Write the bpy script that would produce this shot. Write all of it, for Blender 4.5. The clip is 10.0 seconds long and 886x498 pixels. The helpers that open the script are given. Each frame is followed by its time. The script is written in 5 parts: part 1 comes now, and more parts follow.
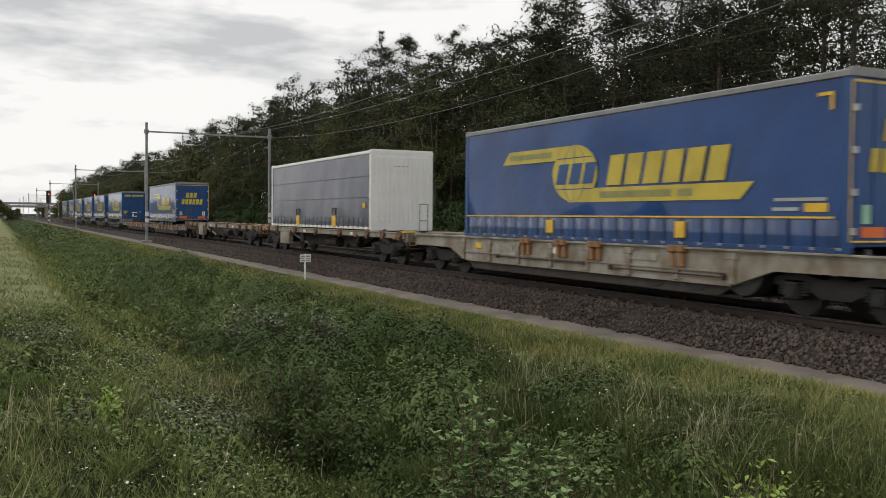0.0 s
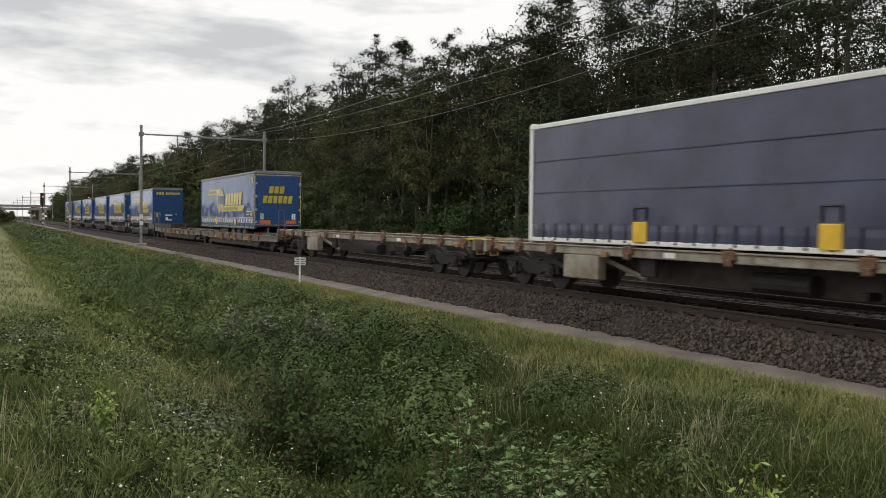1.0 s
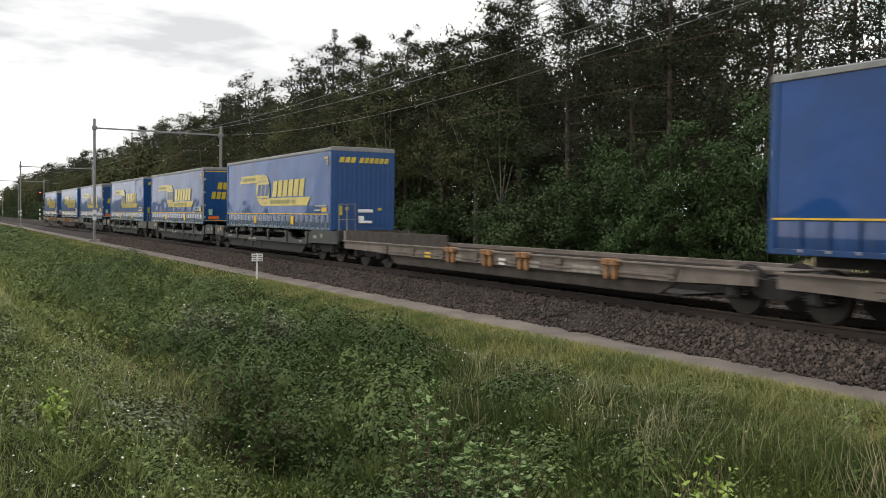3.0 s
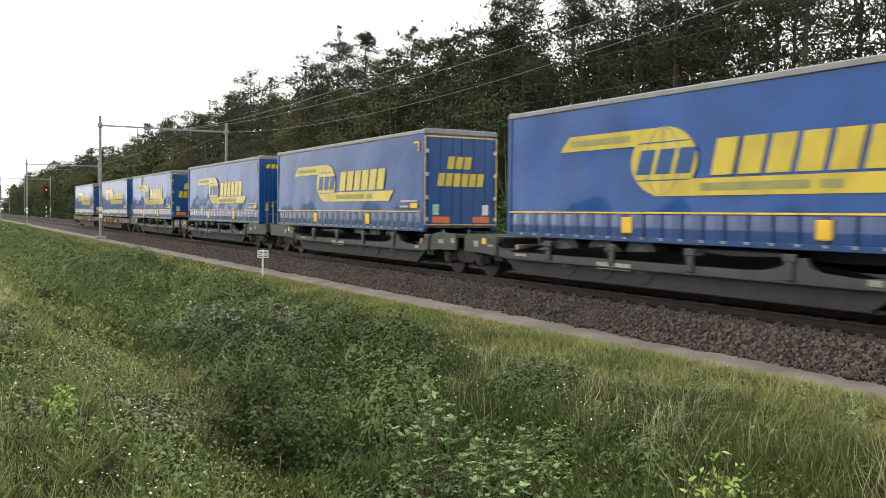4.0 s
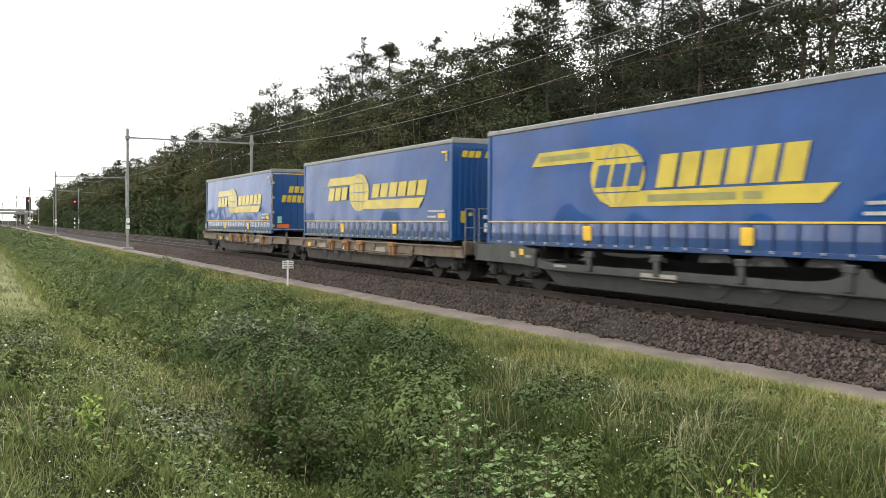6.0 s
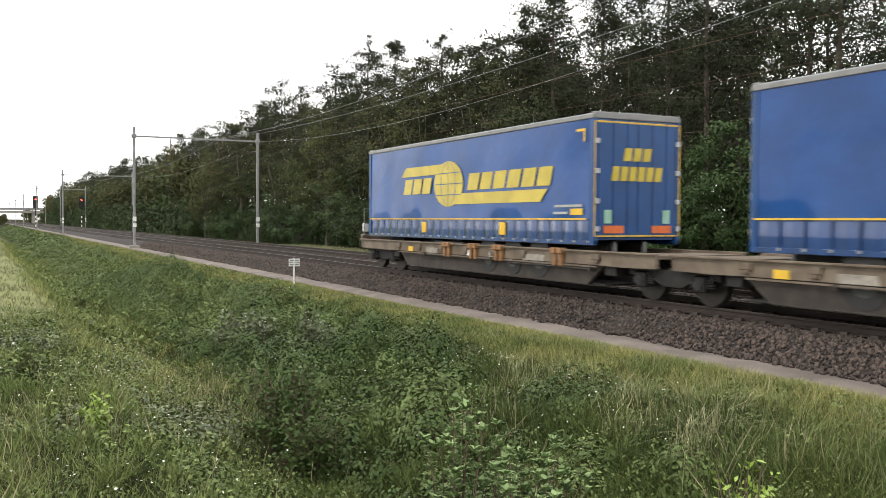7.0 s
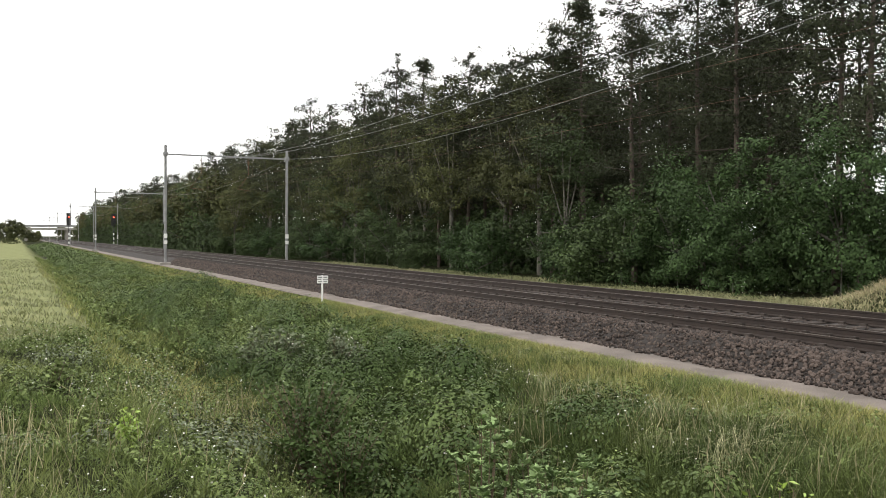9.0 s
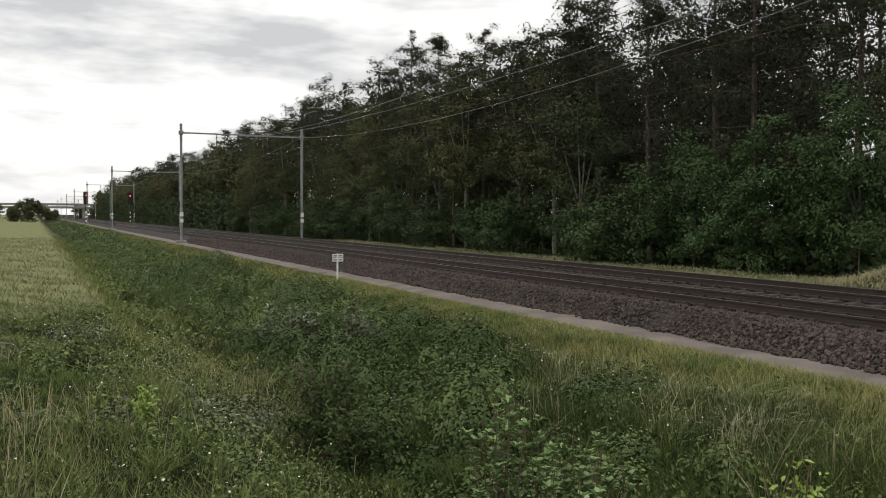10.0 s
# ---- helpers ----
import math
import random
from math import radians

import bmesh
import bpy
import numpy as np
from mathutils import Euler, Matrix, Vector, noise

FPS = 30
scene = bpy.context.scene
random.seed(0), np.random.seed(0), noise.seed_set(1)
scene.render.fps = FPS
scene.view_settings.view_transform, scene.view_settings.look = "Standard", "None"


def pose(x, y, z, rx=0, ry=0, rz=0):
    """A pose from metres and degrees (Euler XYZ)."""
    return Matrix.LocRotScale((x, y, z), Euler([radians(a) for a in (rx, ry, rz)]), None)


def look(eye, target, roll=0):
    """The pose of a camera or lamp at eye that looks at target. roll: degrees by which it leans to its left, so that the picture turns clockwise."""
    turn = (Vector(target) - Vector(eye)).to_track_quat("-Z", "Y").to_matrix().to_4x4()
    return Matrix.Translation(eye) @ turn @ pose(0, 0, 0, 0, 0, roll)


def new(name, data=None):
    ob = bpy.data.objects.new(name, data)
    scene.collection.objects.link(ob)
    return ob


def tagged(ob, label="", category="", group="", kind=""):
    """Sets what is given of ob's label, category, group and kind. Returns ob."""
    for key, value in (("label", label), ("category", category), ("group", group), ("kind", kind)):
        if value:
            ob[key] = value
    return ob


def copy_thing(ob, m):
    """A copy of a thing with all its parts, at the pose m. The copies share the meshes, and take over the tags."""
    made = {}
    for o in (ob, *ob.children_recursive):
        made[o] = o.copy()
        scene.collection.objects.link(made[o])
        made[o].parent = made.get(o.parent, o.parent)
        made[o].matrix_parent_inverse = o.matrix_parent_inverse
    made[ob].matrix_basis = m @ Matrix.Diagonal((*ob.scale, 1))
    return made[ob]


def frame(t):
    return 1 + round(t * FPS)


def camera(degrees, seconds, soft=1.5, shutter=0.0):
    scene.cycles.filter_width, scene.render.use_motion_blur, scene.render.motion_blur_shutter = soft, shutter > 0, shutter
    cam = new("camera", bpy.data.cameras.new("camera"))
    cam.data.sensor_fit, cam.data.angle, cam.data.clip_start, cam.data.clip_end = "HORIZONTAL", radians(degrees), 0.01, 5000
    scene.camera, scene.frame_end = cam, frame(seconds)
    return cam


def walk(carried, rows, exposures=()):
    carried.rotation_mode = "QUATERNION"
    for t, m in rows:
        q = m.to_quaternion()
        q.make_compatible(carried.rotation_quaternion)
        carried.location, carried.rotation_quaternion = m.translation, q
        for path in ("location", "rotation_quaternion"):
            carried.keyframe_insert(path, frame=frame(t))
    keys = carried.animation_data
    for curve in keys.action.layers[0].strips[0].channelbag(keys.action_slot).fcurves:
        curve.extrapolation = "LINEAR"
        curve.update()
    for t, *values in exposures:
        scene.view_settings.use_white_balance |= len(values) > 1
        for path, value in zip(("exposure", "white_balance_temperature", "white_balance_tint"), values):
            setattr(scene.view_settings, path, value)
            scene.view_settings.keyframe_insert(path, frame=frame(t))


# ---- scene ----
# The camera stands beside the line on a tripod-like hold and only turns: seconds, yaw, pitch, roll.
cam = camera(52.0, 10.0, soft=0.9, shutter=0.15)
TURNS = [(0.0, -26.22, -2.01, -0.53), (0.5, -26.41, -2.02, -0.54), (1.0, -26.54, -1.80, -0.64), (1.5, -26.79, -1.73, -0.62),
         (2.0, -27.89, -1.80, -0.66), (2.5, -29.19, -1.87, -0.80), (4.0, -28.81, -2.25, -0.60), (4.5, -28.53, -2.22, -0.52),
         (5.0, -28.18, -1.98, -0.43), (5.5, -27.68, -1.64, -0.41), (7.0, -26.92, -1.79, -0.25), (7.5, -26.93, -1.99, -0.22),
         (8.0, -26.95, -1.97, -0.34), (8.5, -26.45, -1.60, -0.24), (9.0, -25.16, -0.71, -0.30), (9.5, -24.25, -0.59, -0.41),
         (10.0, -24.22, -2.08, -0.28)]
EXPOSURES = [(0.0, -1.15), (1.0, -1.1), (2.7, -0.9), (4.0, -0.25), (5.5, -0.1), (8.0, -0.1), (8.5, -0.05), (9.0, -0.2), (9.5, -0.82), (10.0, -1.03)]
walk(cam, [(t, pose(0, 0, 1.73, 90 + p, r, y)) for t, y, p, r in TURNS], EXPOSURES)

# ---- daylight: bright overcast sky, a very soft low sun behind the clouds ----
world = bpy.data.worlds.new("world")
scene.world = world
world.use_nodes = True
wt = world.node_tree
wt.nodes.clear()


def sky():
    n, l = wt.nodes, wt.links
    out, bg = n.new("ShaderNodeOutputWorld"), n.new("ShaderNodeBackground")
    nishita = n.new("ShaderNodeTexSky")
    nishita.sky_type, nishita.sun_disc = "NISHITA", False
    nishita.sun_elevation, nishita.sun_rotation = radians(45), radians(-85)
    scale = n.new("ShaderNodeVectorMath")
    scale.operation = "SCALE"
    scale.inputs["Scale"].default_value = 0.10
    l.new(nishita.outputs[0], scale.inputs[0])
    geo = n.new("ShaderNodeTexCoord")
    mp = n.new("ShaderNodeMapping")
    mp.inputs["Scale"].default_value = (2.2, 2.2, 9.0)
    mp.inputs["Location"].default_value = (0.35, 0.1, 0.3)
    l.new(geo.outputs["Generated"], mp.inputs[0])
    nz = n.new("ShaderNodeTexNoise")
    nz.inputs["Scale"].default_value, nz.inputs["Detail"].default_value = 1.6, 5
    nz.inputs["Roughness"].default_value = 0.55
    l.new(mp.outputs[0], nz.inputs["Vector"])
    ramp = n.new("ShaderNodeValToRGB")
    e = ramp.color_ramp.elements
    e[0].position, e[0].color = 0.36, (1.36, 1.375, 1.40, 1)
    e[1].position, e[1].color = 0.48, (2.25, 2.22, 2.17, 1)
    l.new(nz.outputs[0], ramp.inputs[0])
    mix = n.new("ShaderNodeMix")
    mix.data_type = "RGBA"
    mix.inputs[0].default_value = 0.94
    l.new(scale.outputs[0], mix.inputs[6])
    l.new(ramp.outputs[0], mix.inputs[7])
    l.new(mix.outputs[2], bg.inputs[0])
    bg.inputs[1].default_value = 1.0
    l.new(bg.outputs[0], out.inputs[0])


sky()
sun = new("sun", bpy.data.lights.new("sun", "SUN"))
sun.data.energy, sun.data.angle, sun.data.color = 1.2, radians(15), (1.0, 0.95, 0.87)
sun.matrix_world = look((-50, 5, 50), (0, 0, 0))

# ---- materials ----


def mat(name, col, rough=0.6, metal=0.0, var=0.25, scale=3.0, bump=0.0, bscale=60.0, island=0.0, objrand=0.0, col2=None, spec=0.5):
    """Colour with broad stains and fine grain; island: variation from piece to piece; objrand: from object to object."""
    m = bpy.data.materials.new(name)
    m.use_nodes = True
    n, l = m.node_tree.nodes, m.node_tree.links
    b = n["Principled BSDF"]
    b.inputs["Roughness"].default_value, b.inputs["Metallic"].default_value = rough, metal
    b.inputs["Specular IOR Level"].default_value = spec
    tc = n.new("ShaderNodeTexCoord")
    n1, n2 = n.new("ShaderNodeTexNoise"), n.new("ShaderNodeTexNoise")
    n1.inputs["Scale"].default_value, n1.inputs["Detail"].default_value = scale, 6
    n2.inputs["Scale"].default_value, n2.inputs["Detail"].default_value = bscale, 4
    for q in (n1, n2):
        l.new(tc.outputs["Object"], q.inputs["Vector"])
    mx = n.new("ShaderNodeMix")
    mx.data_type = "RGBA"
    c2 = col2 or tuple(c * (1 - var) for c in col)
    mx.inputs[6].default_value, mx.inputs[7].default_value = (*c2, 1), (*col, 1)
    rp = n.new("ShaderNodeMapRange")
    rp.inputs[1].default_value, rp.inputs[2].default_value = 0.35, 0.65
    l.new(n1.outputs[0], rp.inputs[0])
    l.new(rp.outputs[0], mx.inputs[0])
    hsv = n.new("ShaderNodeHueSaturation")
    l.new(mx.outputs[2], hsv.inputs["Color"])
    add = n.new("ShaderNodeMath")
    add.operation = "MULTIPLY_ADD"
    l.new(n2.outputs[0], add.inputs[0])
    add.inputs[1].default_value, add.inputs[2].default_value = var, 1.0 - var / 2
    last = add.outputs[0]
    for amount, node, sock in ((island, "ShaderNodeNewGeometry", "Random Per Island"), (objrand, "ShaderNodeObjectInfo", "Random")):
        if amount:
            g = n.new(node)
            mr = n.new("ShaderNodeMapRange")
            mr.inputs[3].default_value, mr.inputs[4].default_value = 1 - amount, 1 + amount
            l.new(g.outputs[sock], mr.inputs[0])
            mu = n.new("ShaderNodeMath")
            mu.operation = "MULTIPLY"
            l.new(last, mu.inputs[0])
            l.new(mr.outputs[0], mu.inputs[1])
            last = mu.outputs[0]
    l.new(last, hsv.inputs["Value"])
    l.new(hsv.outputs[0], b.inputs["Base Color"])
    if bump:
        bp = n.new("ShaderNodeBump")
        bp.inputs["Strength"].default_value, bp.inputs["Distance"].default_value = bump, 0.02
        l.new(n2.outputs[0], bp.inputs["Height"])
        l.new(bp.outputs[0], b.inputs["Normal"])
    return m


def slack(m, scale=(0.5, 0.9, 0.9), depth=0.05, strength=0.5):
    """Broad buckles and faint creases in a taut sheet."""
    n, l = m.node_tree.nodes, m.node_tree.links
    tc, mp, nz, bp = n.new("ShaderNodeTexCoord"), n.new("ShaderNodeMapping"), n.new("ShaderNodeTexNoise"), n.new("ShaderNodeBump")
    mp.inputs["Scale"].default_value = scale
    nz.inputs["Scale"].default_value, nz.inputs["Detail"].default_value = 1.0, 3
    bp.inputs["Strength"].default_value, bp.inputs["Distance"].default_value = strength, depth
    l.new(tc.outputs["Object"], mp.inputs[0])
    l.new(mp.outputs[0], nz.inputs["Vector"])
    l.new(nz.outputs[0], bp.inputs["Height"])
    b = n["Principled BSDF"]
    if b.inputs["Normal"].links:
        l.new(b.inputs["Normal"].links[0].from_socket, bp.inputs["Normal"])
    l.new(bp.outputs[0], b.inputs["Normal"])
    return m


def glow(name, col, power):
    m = mat(name, col, 0.4)
    b = m.node_tree.nodes["Principled BSDF"]
    b.inputs["Emission Color"].default_value, b.inputs["Emission Strength"].default_value = (*col, 1), power
    return m


M_BLUE = slack(mat("blue_tarpaulin", (0.003, 0.060, 0.245), 0.4, var=0.25, scale=0.7, bump=0.03, bscale=9, objrand=0.15, spec=0.1), (0.35, 0.5, 0.8), 0.12, 0.7)
M_BLUE_PAINT = mat("blue_paint", (0.004, 0.060, 0.21), 0.35, var=0.2, scale=1.5)
M_BLUE_DARK = mat("dark_blue_tarpaulin", (0.006, 0.050, 0.20), 0.16, var=0.3, scale=2)
M_YELLOW = mat("yellow_print", (0.56, 0.43, 0.035), 0.5, var=0.2, scale=2, spec=0.15)
M_PRINT2 = mat("pale_print", (0.42, 0.44, 0.42), 0.5)
M_PRINT = mat("olive_print", (0.30, 0.29, 0.10), 0.5)
M_ORANGE_Y = mat("orange_yellow_vinyl", (0.80, 0.50, 0.04), 0.5, var=0.2)
M_GREY_TARP = slack(mat("grey_tarpaulin", (0.046, 0.053, 0.112), 0.35, var=0.45, scale=0.9, bump=0.05, bscale=9), (0.3, 0.6, 0.6), 0.08)
M_WHITE = mat("white_paint", (0.80, 0.80, 0.77), 0.4, var=0.12, scale=1.5)
M_RAIL_ALU = mat("grey_aluminium", (0.25, 0.25, 0.245), 0.5, 0.2, var=0.2)
M_ROOF = mat("translucent_roof_sheet", (0.20, 0.22, 0.26), 0.5, var=0.3, scale=1)
M_RUBBER = mat("black_rubber", (0.02, 0.02, 0.02), 0.7)
M_STEEL = mat("galvanised_steel", (0.45, 0.45, 0.45), 0.35, 0.8, var=0.2)
for m, w, r in ((M_BLUE, 0.6, 0.04), (M_YELLOW, 0.6, 0.08), (M_BLUE_DARK, 0.9, 0.05), (M_GREY_TARP, 0.4, 0.1)):
    coat = m.node_tree.nodes["Principled BSDF"].inputs
    coat["Coat Weight"].default_value, coat["Coat Roughness"].default_value = w, r
# grimy steel, its colour taken further down for the shade beneath the train
M_DARK = mat("dark_grimy_steel", (0.022, 0.019, 0.017), 0.75, 0.1, var=0.5, scale=4, bump=0.3)
M_WAGON_GREY = mat("weathered_grey_paint", (0.052, 0.056, 0.054), 0.55, var=0.35, scale=2, bump=0.1)
M_WAGON_BEIGE = mat("weathered_beige_paint", (0.33, 0.31, 0.26), 0.6, var=0.45, scale=2, bump=0.15, col2=(0.17, 0.13, 0.09))
M_WAGON_BROWN = mat("weathered_brown_paint", (0.20, 0.165, 0.14), 0.6, var=0.4, scale=2, bump=0.15)
M_PALE = mat("faded_label", (0.36, 0.33, 0.28), 0.7, var=0.4, scale=8)
# darker than the grey sills, for lower beams, springs and axle covers
M_GREY_LOW = mat("grimy_dark_grey_frame", (0.026, 0.027, 0.027), 0.7, 0.1, var=0.4, scale=3, bump=0.2)
M_WAGON_TAN = mat("weathered_tan_paint", (0.185, 0.145, 0.105), 0.6, var=0.4, scale=2, bump=0.15, col2=(0.105, 0.075, 0.052))
M_UNDER = mat("grimy_brown_frame", (0.062, 0.050, 0.042), 0.8, 0.1, var=0.45, scale=3, bump=0.2)
# wheel colour lowered to carry the shade under the wagons
M_WHEEL = mat("oily_wheel_steel", (0.030, 0.024, 0.020), 0.6, 0.2, var=0.4, scale=6)
M_STRAP = mat("dark_blue_strap", (0.010, 0.030, 0.10), 0.4)
M_RUST = mat("rusty_orange_steel", (0.32, 0.165, 0.07), 0.7, var=0.4, scale=6)
M_RUST_DARK = mat("brown_rust", (0.16, 0.085, 0.05), 0.8, var=0.4, scale=6)
M_RED = mat("red_lens", (0.5, 0.03, 0.02), 0.25)
M_REFLECT = mat("orange_red_reflector", (0.75, 0.16, 0.03), 0.3)
M_GREENPLATE = mat("pale_green_plate", (0.35, 0.62, 0.45), 0.4)
M_RAIL = mat("rail_steel", (0.030, 0.019, 0.014), 0.75, 0.0, var=0.3)
M_RAILTOP = mat("worn_rail_head", (0.20, 0.165, 0.145), 0.4, 0.8, var=0.2)
M_CONCRETE = mat("weathered_concrete", (0.30, 0.28, 0.25), 0.85, var=0.3, scale=2, bump=0.2)
M_SLEEPER = mat("dirty_concrete_sleeper", (0.060, 0.047, 0.040), 0.9, var=0.4, scale=4, bump=0.2)
M_BALLAST = mat("brown_ballast_bed", (0.034, 0.027, 0.023), 0.95, var=0.5, scale=9, bump=1.0, bscale=28)
M_STONE = mat("ballast_stone", (0.070, 0.052, 0.043), 0.9, var=0.3, scale=5, island=0.75)
M_PATH = mat("grey_gravel_path", (0.205, 0.172, 0.148), 0.95, var=0.35, scale=1.2, bump=0.6, bscale=50)
M_MAST = mat("galvanised_mast", (0.30, 0.30, 0.30), 0.6, 0.3, var=0.25)
M_WIRE = mat("wire", (0.30, 0.30, 0.29), 0.5, 0.5)
M_BARK = mat("pine_bark", (0.085, 0.063, 0.050), 0.9, var=0.4, scale=4, bump=0.5)
M_BARK2 = mat("grey_bark", (0.15, 0.14, 0.115), 0.9, var=0.4, scale=4, bump=0.5)
M_NEEDLE = mat("pine_needles", (0.046, 0.054, 0.027), 0.75, var=0.3, scale=0.4, island=0.35, objrand=0.2, spec=0.2)
M_LEAF = mat("green_leaves", (0.050, 0.077, 0.023), 0.65, var=0.35, scale=0.5, island=0.32, objrand=0.2, spec=0.25)
M_LEAF2 = mat("olive_leaves", (0.082, 0.090, 0.029), 0.65, var=0.35, scale=0.5, island=0.32, objrand=0.2, spec=0.25)
M_BUSH = mat("dark_bush_leaves", (0.048, 0.082, 0.027), 0.55, var=0.3, scale=0.6, island=0.35, objrand=0.15, spec=0.14)
M_BRAMBLE = mat("bramble_leaves", (0.084, 0.124, 0.040), 0.5, var=0.3, scale=1.1, island=0.25, spec=0.14, col2=(0.040, 0.066, 0.017))
M_WEED = mat("weed_leaves", (0.155, 0.200, 0.068), 0.6, var=0.35, scale=0.5, island=0.55, spec=0.14)
M_GRASS = mat("grass_blades", (0.195, 0.222, 0.080), 0.65, var=0.35, scale=0.35, island=0.5, col2=(0.105, 0.145, 0.040), spec=0.14)
# darker version of the grass, with the shadows among tall blades in its colour
M_BANK = mat("bank_grass_blades", (0.102, 0.128, 0.038), 0.65, var=0.35, scale=0.6, island=0.5, col2=(0.062, 0.092, 0.027), spec=0.14)
M_DRY = mat("dry_grass", (0.40, 0.35, 0.20), 0.7, var=0.3, scale=0.6, island=0.3)
M_PALE_GRASS = mat("pale_short_grass", (0.34, 0.33, 0.185), 0.7, var=0.4, scale=0.5, island=0.4, col2=(0.15, 0.17, 0.075), spec=0.14)
M_PLUME = mat("silvery_grass", (0.34, 0.34, 0.18), 0.6, var=0.3, scale=1.0, island=0.4, spec=0.3)
M_VERGE = mat("verge_grass", (0.335, 0.315, 0.118), 0.65, var=0.35, scale=0.9, island=0.5, col2=(0.17, 0.215, 0.07), spec=0.14)
M_CROP = mat("young_crop", (0.225, 0.240, 0.112), 0.6, var=0.25, scale=0.3, island=0.25)
M_ROSE = mat("dull_green_leaves", (0.115, 0.145, 0.065), 0.5, var=0.3, scale=2, island=0.4)
M_NETTLE = mat("nettle_leaves", (0.118, 0.165, 0.052), 0.5, var=0.3, scale=0.8, island=0.3, spec=0.14)
M_SAPLING = mat("sapling_leaves", (0.25, 0.345, 0.145), 0.5, var=0.3, scale=2, island=0.45, spec=0.2)
M_LIME = mat("lime_leaves", (0.28, 0.40, 0.07), 0.45, var=0.25, scale=2, island=0.3)
M_FLOWER = mat("white_petals", (0.78, 0.78, 0.70), 0.6, island=0.15)
M_TWIG = mat("brown_twig", (0.14, 0.10, 0.065), 0.8)
M_BLACK = mat("black_enamel", (0.012, 0.012, 0.012), 0.5)
M_LAMP_RED = glow("red_signal_light", (1.0, 0.04, 0.02), 22)

# ---- mesh helpers ----


def part(name, bm, material, parent=None, label="", smooth=False):
    me = bpy.data.meshes.new(name)
    bm.to_mesh(me)
    bm.free()
    me.materials.append(material)
    if smooth:
        me.polygons.foreach_set("use_smooth", [True] * len(me.polygons))
    ob = new(name, me)
    ob.parent = parent
    if label:
        ob["label"] = label
    return ob


def again(ob, parent, x, y, z, rz=0):
    """One more piece on the same mesh."""
    o = new(ob.name.split(".")[0], ob.data)
    o.parent = parent
    o.matrix_basis = pose(x, y, z, 0, 0, rz)
    return o


def box(bm, x0, x1, y0, y1, z0, z1, bevel=0.0):
    vs = [bm.verts.new((x, y, z)) for z in (z0, z1) for x, y in ((x0, y0), (x1, y0), (x1, y1), (x0, y1))]
    fs = [bm.faces.new([vs[i] for i in f]) for f in ((3, 2, 1, 0), (4, 5, 6, 7), (0, 1, 5, 4), (1, 2, 6, 5), (2, 3, 7, 6), (3, 0, 4, 7))]
    if bevel:
        bmesh.ops.bevel(bm, geom=list({e for f in fs for e in f.edges}), offset=bevel, segments=1, affect="EDGES")
    return bm


def boxes(*dims, bevel=0.0):
    bm = bmesh.new()
    for d in dims:
        box(bm, *d, bevel=bevel)
    return bm


def plate(bm, pts, axis, a, b):
    """A polygon of (u, v) points pushed from a to b along an axis; u, v are the two others in order."""
    def place(u, v, w):
        return {"x": (w, u, v), "y": (u, w, v), "z": (u, v, w)}[axis]
    lo, hi = [bm.verts.new(place(u, v, a)) for u, v in pts], [bm.verts.new(place(u, v, b)) for u, v in pts]
    bm.faces.new(lo)
    bm.faces.new(hi[::-1])
    k = len(pts)
    for i in range(k):
        bm.faces.new((lo[i], hi[i], hi[(i + 1) % k], lo[(i + 1) % k]))
    return bm


def fixed(bm):
    bmesh.ops.recalc_face_normals(bm, faces=bm.faces)
    return bm


def tube(bm, a, b, r0, r1=None, sides=8):
    a, b = Vector(a), Vector(b)
    m = (b - a).to_track_quat("Z", "Y").to_matrix()
    r1 = r0 if r1 is None else r1
    ring = []
    for p, r in ((a, r0), (b, r1)):
        ring.append([bm.verts.new(p + m @ Vector((r * math.cos(6.2832 * i / sides), r * math.sin(6.2832 * i / sides), 0))) for i in range(sides)])
    for i in range(sides):
        j = (i + 1) % sides
        bm.faces.new((ring[0][i], ring[0][j], ring[1][j], ring[1][i]))
    bm.faces.new(ring[0][::-1])
    bm.faces.new(ring[1])
    return bm


def quads(name, verts, material, parent=None):
    """A mesh of loose four-cornered pieces; verts: (n, 4, 3)."""
    n = len(verts)
    me = bpy.data.meshes.new(name)
    me.vertices.add(n * 4)
    me.vertices.foreach_set("co", np.ascontiguousarray(verts, dtype=np.float32).ravel())
    me.loops.add(n * 4)
    me.loops.foreach_set("vertex_index", np.arange(n * 4, dtype=np.int32))
    me.polygons.add(n)
    me.polygons.foreach_set("loop_start", np.arange(0, n * 4, 4, dtype=np.int32))
    me.update(calc_edges=True)
    me.materials.append(material)
    ob = new(name, me)
    ob.parent = parent
    return ob


def leaves(centres, size, rng, flat=0.0, slim=0.6):
    """Rhombic leaves of random direction at the centres; flat: 0 any way, 1 level; size: number or array."""
    n = len(centres)
    u = rng.normal(size=(n, 3))
    u[:, 2] *= 1 - flat
    u /= np.linalg.norm(u, axis=1)[:, None]
    w = rng.normal(size=(n, 3))
    w[:, 2] *= 1 - flat
    w -= u * (u * w).sum(1)[:, None]
    w /= np.linalg.norm(w, axis=1)[:, None]
    s = (np.ones(n) * size * rng.uniform(0.65, 1.3, n))[:, None]
    u, w = u * s, w * s * slim
    bend = rng.normal(size=(n, 3)) * s * 0.12
    return np.stack([centres - u, centres - w * 0.9 + bend, centres + u, centres + w * 0.9 + bend], 1)


